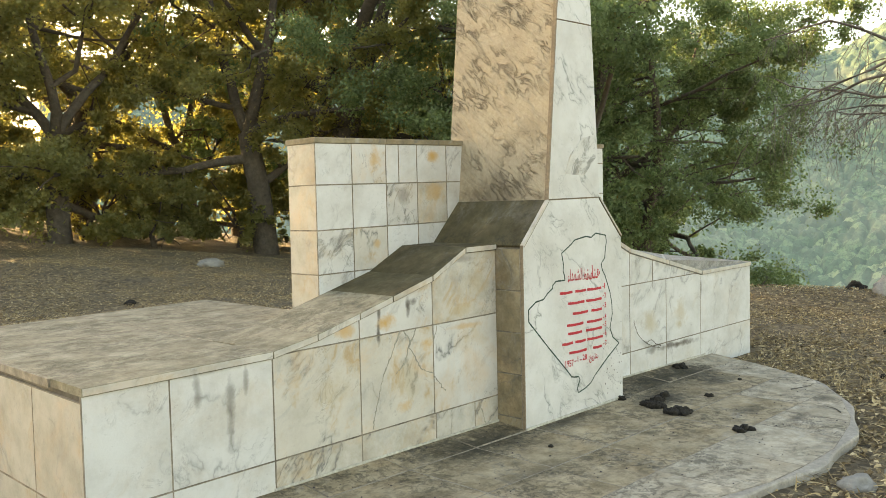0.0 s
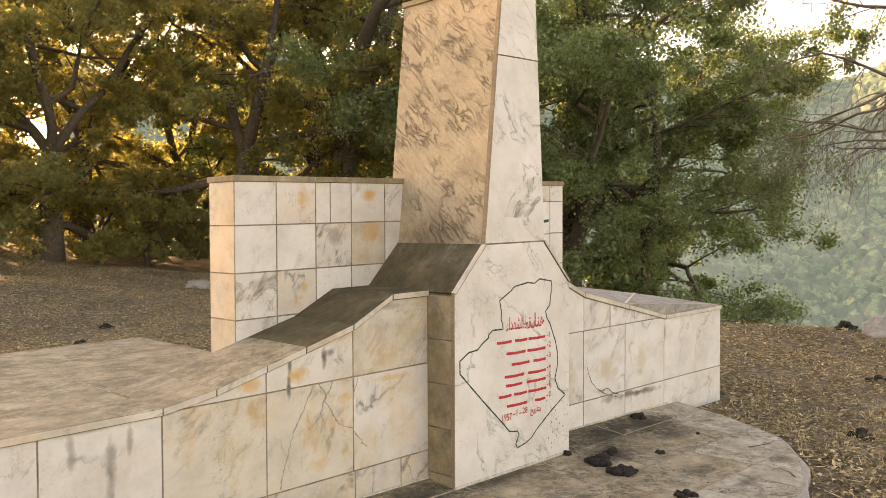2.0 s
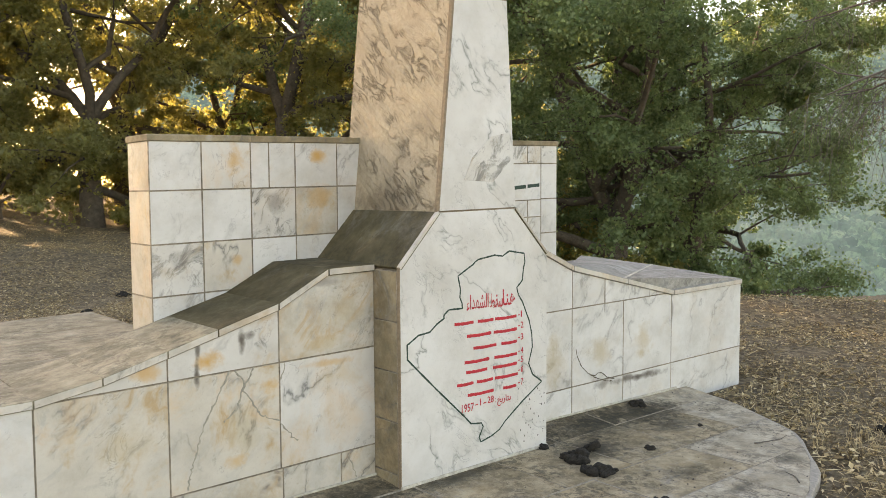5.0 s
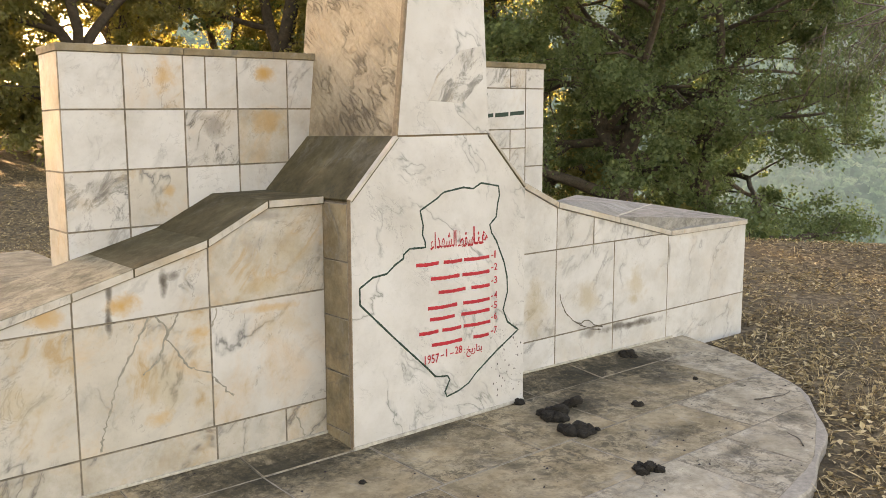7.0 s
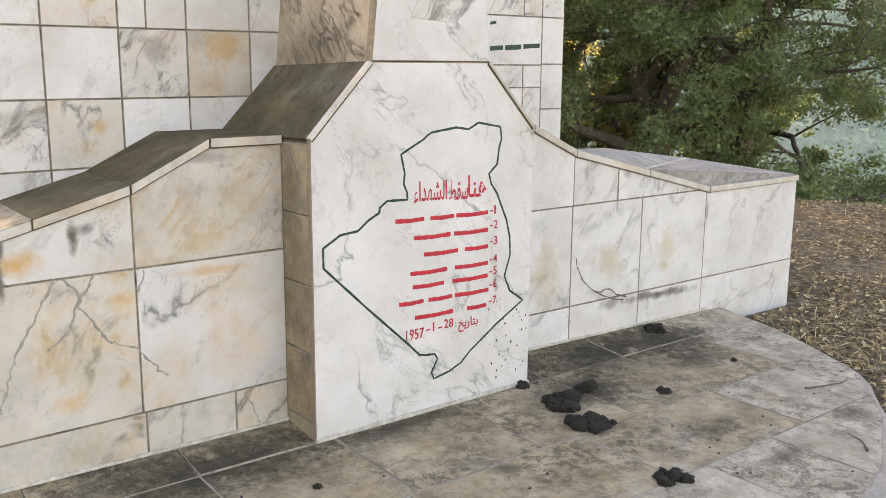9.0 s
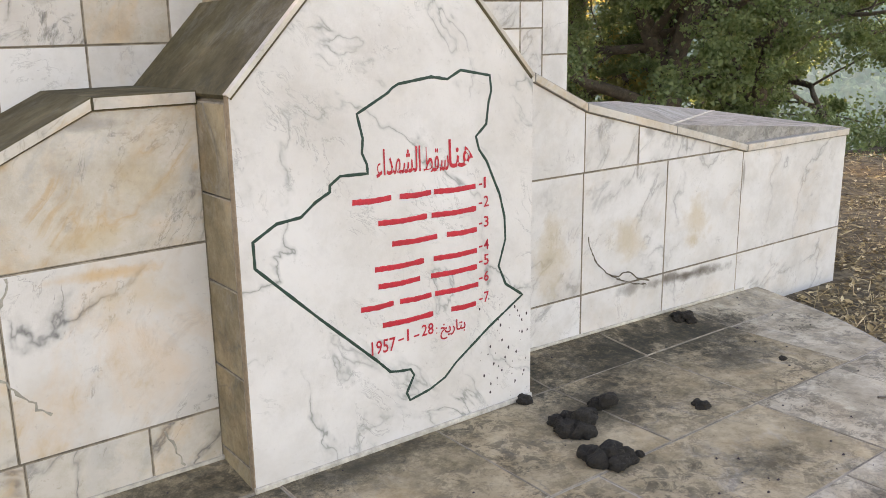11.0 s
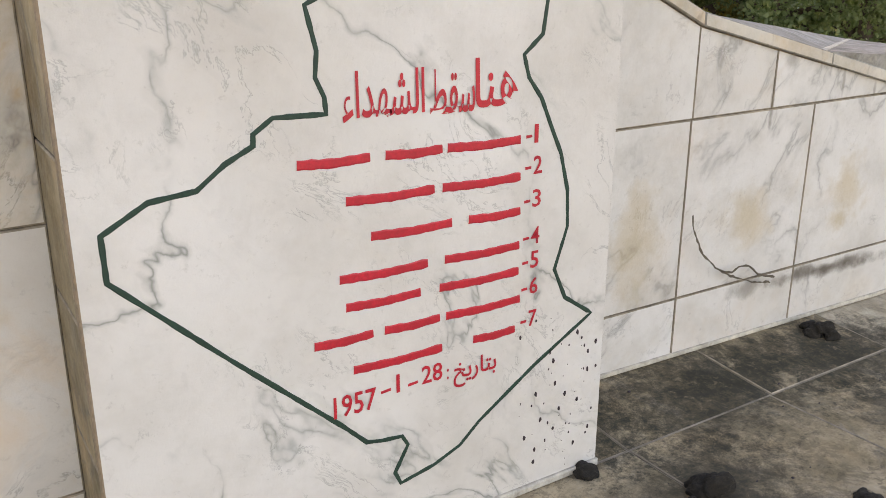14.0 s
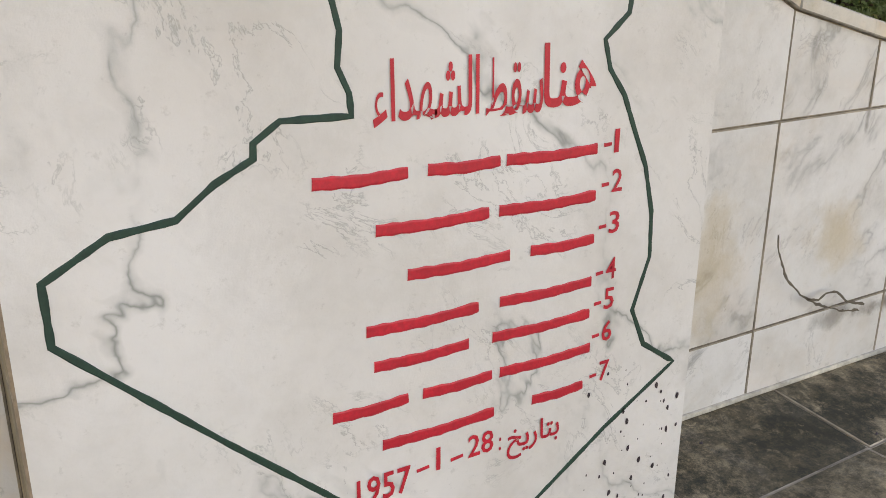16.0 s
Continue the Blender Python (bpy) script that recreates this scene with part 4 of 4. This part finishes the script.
def tree(x, y, height, spread, trunk, seed, leaves, leaf=0.1, low=0.2, mat=None, lean=(0, 0), label="", fork=0.28, name="oak_tree", limbs=16, stems=3, bark=None):
    """An evergreen oak: a forked trunk, crooked limbs, and clumps of small leaves round the twigs."""
    rng = random.Random(seed)
    nrng = np.random.default_rng(seed)
    verts, faces, tips = [], [], []
    z = float(ground_height(x, y)) - 0.15

    def path(p, d, length, r, n, wander, lift, end=0.45, sides=6):
        pts, radii = [p.copy()], [r]
        q = p.copy()
        for i in range(n):
            d = (d + Vector((rng.gauss(0, wander), rng.gauss(0, wander), rng.gauss(lift, wander * 0.6)))).normalized()
            q = q + d * length / n
            pts.append(q.copy())
            radii.append(r * (1 - (1 - end) * (i + 1) / n))
        tube(verts, faces, pts, radii, sides)
        return pts, radii, d

    bole, br, d = path(Vector((0, 0, 0)), Vector((lean[0], lean[1], 1)).normalized(), height * fork, trunk, 5, 0.07, 0.02, 0.75, 10)
    stem_paths = []
    for k in range(stems):
        a = 6.28 * k / stems + rng.uniform(-0.6, 0.6)
        nd = Vector((math.cos(a) * 0.55 + lean[0], math.sin(a) * 0.55 + lean[1], 1)).normalized()
        stem_paths.append(path(bole[-1], nd, height * (0.85 - fork), br[-1] * rng.uniform(0.6, 0.8), 8, 0.13, 0.03, 0.25, 8)[:2])
    for k in range(limbs):
        f = low + (0.97 - low) * (k + rng.uniform(0.2, 0.8)) / limbs
        if f < fork:
            pts, radii = bole, br
            i = max(1, min(len(pts) - 1, round(f / fork * (len(pts) - 1))))
        else:
            pts, radii = stem_paths[k % stems]
            i = max(1, min(len(pts) - 1, round((f - fork) / (0.85 - fork) * (len(pts) - 1))))
        a = k * 2.4 + rng.uniform(-0.4, 0.4)
        reach = spread * math.sqrt(max(0.12, 1 - ((f - 0.5) / 0.62) ** 2)) * rng.uniform(0.7, 1.1)
        nd = Vector((math.cos(a), math.sin(a), rng.uniform(-0.1, 0.5))).normalized()
        lp, lr, ld = path(pts[i], nd, reach, min(radii[i] * 0.6, trunk * 0.4), 7, 0.2, -0.02, 0.25)
        for m in range(6):
            q = rng.randint(2, 7)
            sd = (ld * 0.5 + Vector((rng.gauss(0, 0.8), rng.gauss(0, 0.8), rng.gauss(0.1, 0.45)))).normalized()
            sp, sr, sdd = path(lp[q], sd, reach * rng.uniform(0.25, 0.45), lr[q] * 0.5, 4, 0.25, -0.04, 0.3, 5)
            tips += sp[2:]
            for w in range(3):
                u = rng.randint(1, 4)
                td = (sdd * 0.5 + Vector((rng.gauss(0, 0.8), rng.gauss(0, 0.8), rng.gauss(0, 0.5)))).normalized()
                tp = path(sp[u], td, reach * rng.uniform(0.1, 0.2), sr[u] * 0.5, 3, 0.3, -0.06, 0.3, 4)[0]
                tips += tp[2:]
    ob = thing(name, label or "evergreen oak tree with crooked dark trunk and dense foliage", "tree")
    ob.location = (x, y, z)
    mesh_object("trunk", verts, faces, bark or BARK, ob, "dark brown rough bark", smooth=True)
    if leaves:
        T = np.array([[t.x, t.y, t.z] for t in tips])
        T = T[T[:, 2] > 0.35]
        weight = nrng.gamma(1.2, 1.0, len(T))
        pick = nrng.choice(len(T), leaves, p=weight / weight.sum())
        size = nrng.uniform(0.07, 0.2, len(T))[pick][:, None] * (spread / 4.5)
        pos = T[pick] + nrng.normal(0, 1, (leaves, 3)) * size * np.array([1, 1, 0.75])
        pos[:, 2] = np.maximum(pos[:, 2], 0.15)
        add_leaves("crown", pos, leaf, nrng, mat or LEAF, ob, (x, y, z))
    return ob


def add_leaves(name, pos, size, nrng, mat, parent, origin):
    """Small folded leaves, two triangles each, turned at random."""
    n = len(pos)
    d = nrng.normal(0, 1, (n, 3))
    d /= np.linalg.norm(d, axis=1, keepdims=True)
    e = np.cross(d, nrng.normal(0, 1, (n, 3)))
    e /= np.linalg.norm(e, axis=1, keepdims=True) + 1e-9
    s = size * nrng.uniform(0.5, 1.25, (n, 1))
    nn = np.cross(d, e)
    quad = np.stack([pos - d * s * 0.5, pos + e * s * 0.34 + nn * s * 0.1, pos + d * s * 0.5, pos - e * s * 0.34 + nn * s * 0.1], 1).reshape(-1, 3)
    me = bpy.data.meshes.new(name)
    me.vertices.add(4 * n)
    me.vertices.foreach_set("co", quad.ravel())
    me.loops.add(4 * n)
    me.loops.foreach_set("vertex_index", np.arange(4 * n))
    me.polygons.add(n)
    me.polygons.foreach_set("loop_start", np.arange(0, 4 * n, 4))
    me.polygons.foreach_set("loop_total", np.full(n, 4))
    me.materials.append(mat)
    me.update()
    ob = new(name, me)
    ob.parent = parent
    return ob


tree(14.6, 10.3, 13, 6.6, 0.42, 4, 300000, 0.088, 0.15, LEAF_DARK, label="broad evergreen oak with low dense dark green crown", fork=0.3, limbs=34)
tree(17.0, 9.6, 14, 4.8, 0.3, 18, 80000, 0.11, 0.36, LEAF_DARK, fork=0.35, limbs=20)
tree(9.9, 17.4, 12, 4.6, 0.36, 11, 85000, 0.1, 0.16, LEAF, (-0.03, 0.0), fork=0.3, limbs=15)
tree(11.4, 16.8, 13, 4.6, 0.5, 23, 75000, 0.1, 0.26, LEAF, (0.04, 0), "large evergreen oak with thick forking trunk", 0.36, limbs=14)
tree(4.6, 18.5, 10, 4.8, 0.3, 31, 80000, 0.105, 0.1, LEAF, (-0.1, 0))
tree(0.5, 20.5, 11, 5.0, 0.32, 37, 70000, 0.13, 0.1, LEAF)
tree(7.2, 23.5, 12, 5.0, 0.35, 41, 24000, 0.15, 0.08, LEAF)
tree(14.5, 21.5, 12, 5.0, 0.35, 43, 40000, 0.15, 0.08, LEAF_DARK)
tree(18.5, 17.5, 12, 5.0, 0.35, 47, 36000, 0.15, 0.08, LEAF_DARK)
tree(-5.0, 21.0, 10, 5.2, 0.35, 53, 24000, 0.17, 0.1, LEAF)
for sx, sy, h, r, seed in ((3.5, 29.0, 11, 5.5, 81), (9.5, 30.0, 12, 5.5, 82), (-3.0, 30.0, 11, 5.5, 83), (15.5, 28.0, 12, 5.5, 84), (21.0, 24.0, 12, 5.5, 85), (1.0, 26.0, 10, 5.0, 86), (12.0, 25.5, 11, 5.0, 87)):
    tree(sx, sy, h, r, 0.3, seed, 20000, 0.17, 0.05, LEAF, limbs=18)
tree(20.5, 13.0, 9, 4.5, 0.3, 59, 26000, 0.15, 0.08, LEAF_DARK)
for sx, sy, h, r, seed in ((6.6, 20.5, 3.0, 2.4, 61), (12.8, 19.0, 3.0, 2.4, 62), (2.6, 19.0, 3.2, 2.6, 63), (0.0, 18.5, 2.6, 2.4, 67), (6.9, 18.2, 2.4, 2.0, 68), (10.2, 19.4, 3.0, 2.2, 69), (4.6, 23.5, 4.0, 3.0, 70), (13.7, 8.5, 4.2, 2.2, 71), (9.0, 22.5, 3.2, 2.4, 64), (-1.5, 23.0, 2.8, 2.4, 65), (16.5, 14.5, 3.6, 2.4, 66)):
    tree(sx, sy, h, r, 0.09, seed, 16000, 0.11, 0.1, LEAF, label="low evergreen oak bush with yellow-green leaves", fork=0.2, name="bush", limbs=9)


def bare_tree(x, y):
    """A leafless tree past the crest: a limb reaching over with thin hanging twigs."""
    rng = random.Random(5)
    ob = thing("bare_tree", "leafless grey tree with thin drooping twigs", "tree")
    z = float(ground_height(x, y))
    ob.location = (x, y, z)
    verts, faces = [], []
    base = 4.2 - z

    def path(p, d, length, r, n, wander, pull, end=0.3, sides=6):
        nonlocal verts, faces
        pts, radii = [p.copy()], [r]
        q = p.copy()
        for i in range(n):
            d = (d + Vector((rng.gauss(0, wander), rng.gauss(0, wander), rng.gauss(0, wander) + pull))).normalized()
            q = q + d * length / n
            pts.append(q.copy())
            radii.append(r * (1 - (1 - end) * (i + 1) / n))
        tube(verts, faces, pts, radii, sides)
        return pts, radii, d

    trunk, tr, d = path(Vector((0, 0, -0.2)), Vector((0.02, 0.1, 1)), base + 1.2, 0.2, 7, 0.08, 0.0, 0.5, 8)
    mesh_object("trunk", verts, faces, TWIG, ob, "grey bare trunk", smooth=True)
    for k in range(9):
        verts, faces = [], []
        i = rng.randint(4, 7)
        nd = Vector((-0.34 + rng.gauss(0, 0.45), 0.94 + rng.gauss(0, 0.3), rng.uniform(-0.1, 0.45))).normalized()
        lp, lr, ld = path(trunk[i], nd, rng.uniform(1.7, 3.1), 0.03, 9, 0.16, -0.02, 0.25)
        for m in range(13):
            u = rng.randint(2, 9)
            sd = (ld * 0.5 + Vector((rng.gauss(0, 0.6), rng.gauss(0, 0.6), rng.uniform(-0.5, 0.3)))).normalized()
            sp, sr, sdd = path(lp[u], sd, rng.uniform(0.5, 1.1), lr[u] * 0.45, 6, 0.2, -0.16, 0.3, 5)
            for w in range(5):
                v = rng.randint(1, 6)
                td = (sdd * 0.3 + Vector((rng.gauss(0, 0.5), rng.gauss(0, 0.5), -0.4))).normalized()
                path(sp[v], td, rng.uniform(0.3, 0.9), max(0.003, sr[v] * 0.45), 5, 0.18, -0.2, 0.4, 4)
        mesh_object("branch", verts, faces, TWIG, ob, "", smooth=True)


bare_tree(10.2, -0.15)


# ---- leaf litter, grass, stones ----
def litter():
    rng = np.random.default_rng(77)
    n = 360000
    a = np.radians(rng.uniform(2, 86, n))
    d = 3.0 + 19 * rng.uniform(0, 1, n) ** 0.9
    x, y = HUB[0] + d * np.sin(a), HUB[1] + d * np.cos(a)
    keep = (((x - AC[0]) / (AA + 0.01)) ** 2 + ((y - AC[1]) / (AB + 0.01)) ** 2 > 1) | (y > 0.32)
    keep &= ~((x > -2.45) & (x < 3.5) & (y > 0.15) & (y < 2.4))
    # leaves lie thick in some places and leave dark soil bare in others
    drift = np.sin(x * 2.1 + 1.7 * np.sin(y * 1.3)) * np.sin(y * 2.7 + 1.2 * np.sin(x * 1.9)) + 0.6 * np.sin(x * 5.3 + y * 3.1) * np.sin(y * 6.1 - x * 2.2)
    keep &= rng.uniform(0, 1, n) < 0.62 + 0.45 * drift
    x, y = x[keep], y[keep]
    pos = np.stack([x, y, ground_height(x, y) + rng.uniform(0.005, 0.03, len(x))], 1)
    m = len(pos)
    d = np.stack([rng.normal(0, 1, m), rng.normal(0, 1, m), rng.normal(0, 0.3, m)], 1)
    d /= np.linalg.norm(d, axis=1, keepdims=True)
    up = np.stack([rng.normal(0, 0.35, m), rng.normal(0, 0.35, m), np.ones(m)], 1)
    e = np.cross(up, d)
    e /= np.linalg.norm(e, axis=1, keepdims=True)
    s = 0.028 * rng.uniform(0.4, 1.7, (m, 1))
    straw = rng.uniform(0, 1, (m, 1)) < 0.5
    s = np.where(straw, s * 3.0, s)
    e = np.where(straw, e * 0.1, e)
    nn = np.cross(d, e)
    quad = np.stack([pos - d * s * 0.5, pos + e * s * 0.3 + nn * s * 0.15, pos + d * s * 0.5, pos - e * s * 0.3 + nn * s * 0.15], 1).reshape(-1, 3)
    me = bpy.data.meshes.new("dead_leaves")
    me.from_pydata(quad.tolist(), [], np.arange(4 * m).reshape(-1, 4).tolist())
    me.materials.append(DRY)
    tagged(new("dead_leaves", me), "dry tan and brown oak leaves strewn over soil", "dead leaves", kind="stuff")


litter()


def grass():
    rng = random.Random(9)
    verts, faces = [], []
    for k in range(170):
        a = rng.uniform(-1.35, 0.25)
        rr = 1.03 + abs(rng.gauss(0, 0.5))
        x, y = AC[0] + AA * rr * math.cos(a), AC[1] + AB * rr * math.sin(a)
        if x < 1.0 or (0.1 < y < 2.4 and x < 3.5):
            continue
        z = float(ground_height(x, y))
        for b in range(rng.randint(4, 9)):
            h, t, w = rng.uniform(0.03, 0.11), rng.uniform(0, 6.28), 0.0025
            bx, by = x + rng.gauss(0, 0.03), y + rng.gauss(0, 0.03)
            lx, ly = math.cos(t) * h * rng.uniform(0.2, 0.9), math.sin(t) * h * rng.uniform(0.2, 0.9)
            i = len(verts)
            verts += [(bx - w, by, z), (bx + w, by, z), (bx + lx * 0.4 + w * 0.7, by + ly * 0.4, z + h * 0.6), (bx + lx * 0.4 - w * 0.7, by + ly * 0.4, z + h * 0.6), (bx + lx, by + ly, z + h)]
            faces += [(i, i + 1, i + 2, i + 3), (i + 3, i + 2, i + 4)]
    tagged(mesh_object("dry_grass", verts, faces, DRY), "sparse dry straw-coloured grass blades beside the paving", "grass", kind="stuff")


grass()


def rock(x, y, r, seed):
    rng = random.Random(seed)
    bm = bmesh.new()
    lump(bm, (0, 0, r[2] * 0.15), r, rng)
    for f in bm.faces:
        f.smooth = True
    ob = part("rock", bm, ROCK, None)
    ob.location = (x, y, float(ground_height(x, y)) - 0.01)
    tagged(ob, "pale grey weathered rock half sunk in soil", "rock", "rocks near the memorial")


for k, (rx_, ry_, rr_) in enumerate(((0.35, -1.66, (0.11, 0.08, 0.05)), (0.62, -1.75, (0.07, 0.05, 0.04)), (7.9, 0.45, (0.4, 0.24, 0.2)), (8.4, 0.1, (0.22, 0.16, 0.1)), (8.9, 0.4, (0.3, 0.2, 0.14)), (5.9, 13.6, (0.3, 0.22, 0.15)))):
    rock(rx_, ry_, rr_, 90 + k)


def debris():
    """Crumbs of soil and leaf on the paving, too small to tell apart."""
    rng = random.Random(31)
    verts, faces = [], []
    for k in range(280):
        a, r = rng.uniform(math.pi, 2 * math.pi), math.sqrt(rng.uniform(0, 1)) * 0.98
        x, y = AC[0] + AA * r * math.cos(a), AC[1] + AB * r * math.sin(a)
        if -0.01 < x < 1.01 and y > -0.02 or y > 0.19:
            continue
        z, q = floor_z(x, y), rng.choice([0.002, 0.003, 0.004, 0.006])
        i = len(verts)
        t = rng.uniform(0, 6.28)
        for m in range(4):
            verts.append((x + q * math.cos(t + m * 1.57) * rng.uniform(0.5, 1.6), y + q * math.sin(t + m * 1.57) * rng.uniform(0.5, 1.2), z))
        verts.append((x, y, z + q * 0.9))
        faces += [(i, i + 1, i + 4), (i + 1, i + 2, i + 4), (i + 2, i + 3, i + 4), (i + 3, i, i + 4)]
    tagged(mesh_object("crumbs", verts, faces, SPECK), "dark crumbs of soil scattered on the paving", "crumbs", kind="stuff")


debris()


def stick(x, y, turn, length, seed):
    rng = random.Random(seed)
    verts, faces, pts, a = [], [], [Vector((0, 0, 0.006))], turn
    for k in range(9):
        a += rng.gauss(0, 0.22)
        pts.append(pts[-1] + Vector((math.cos(a), math.sin(a), 0)) * length / 9)
    tube(verts, faces, pts, [0.004 - 0.0003 * k for k in range(10)], 6)
    ob = mesh_object("stick", verts, faces, TWIG, smooth=True)
    ob.location = (x, y, floor_z(x, y))
    tagged(ob, "thin crooked dry stick lying on the paving", "stick")


stick(1.86, -0.74, -0.5, 0.28, 3)
stick(1.45, -1.2, 0.6, 0.16, 4)
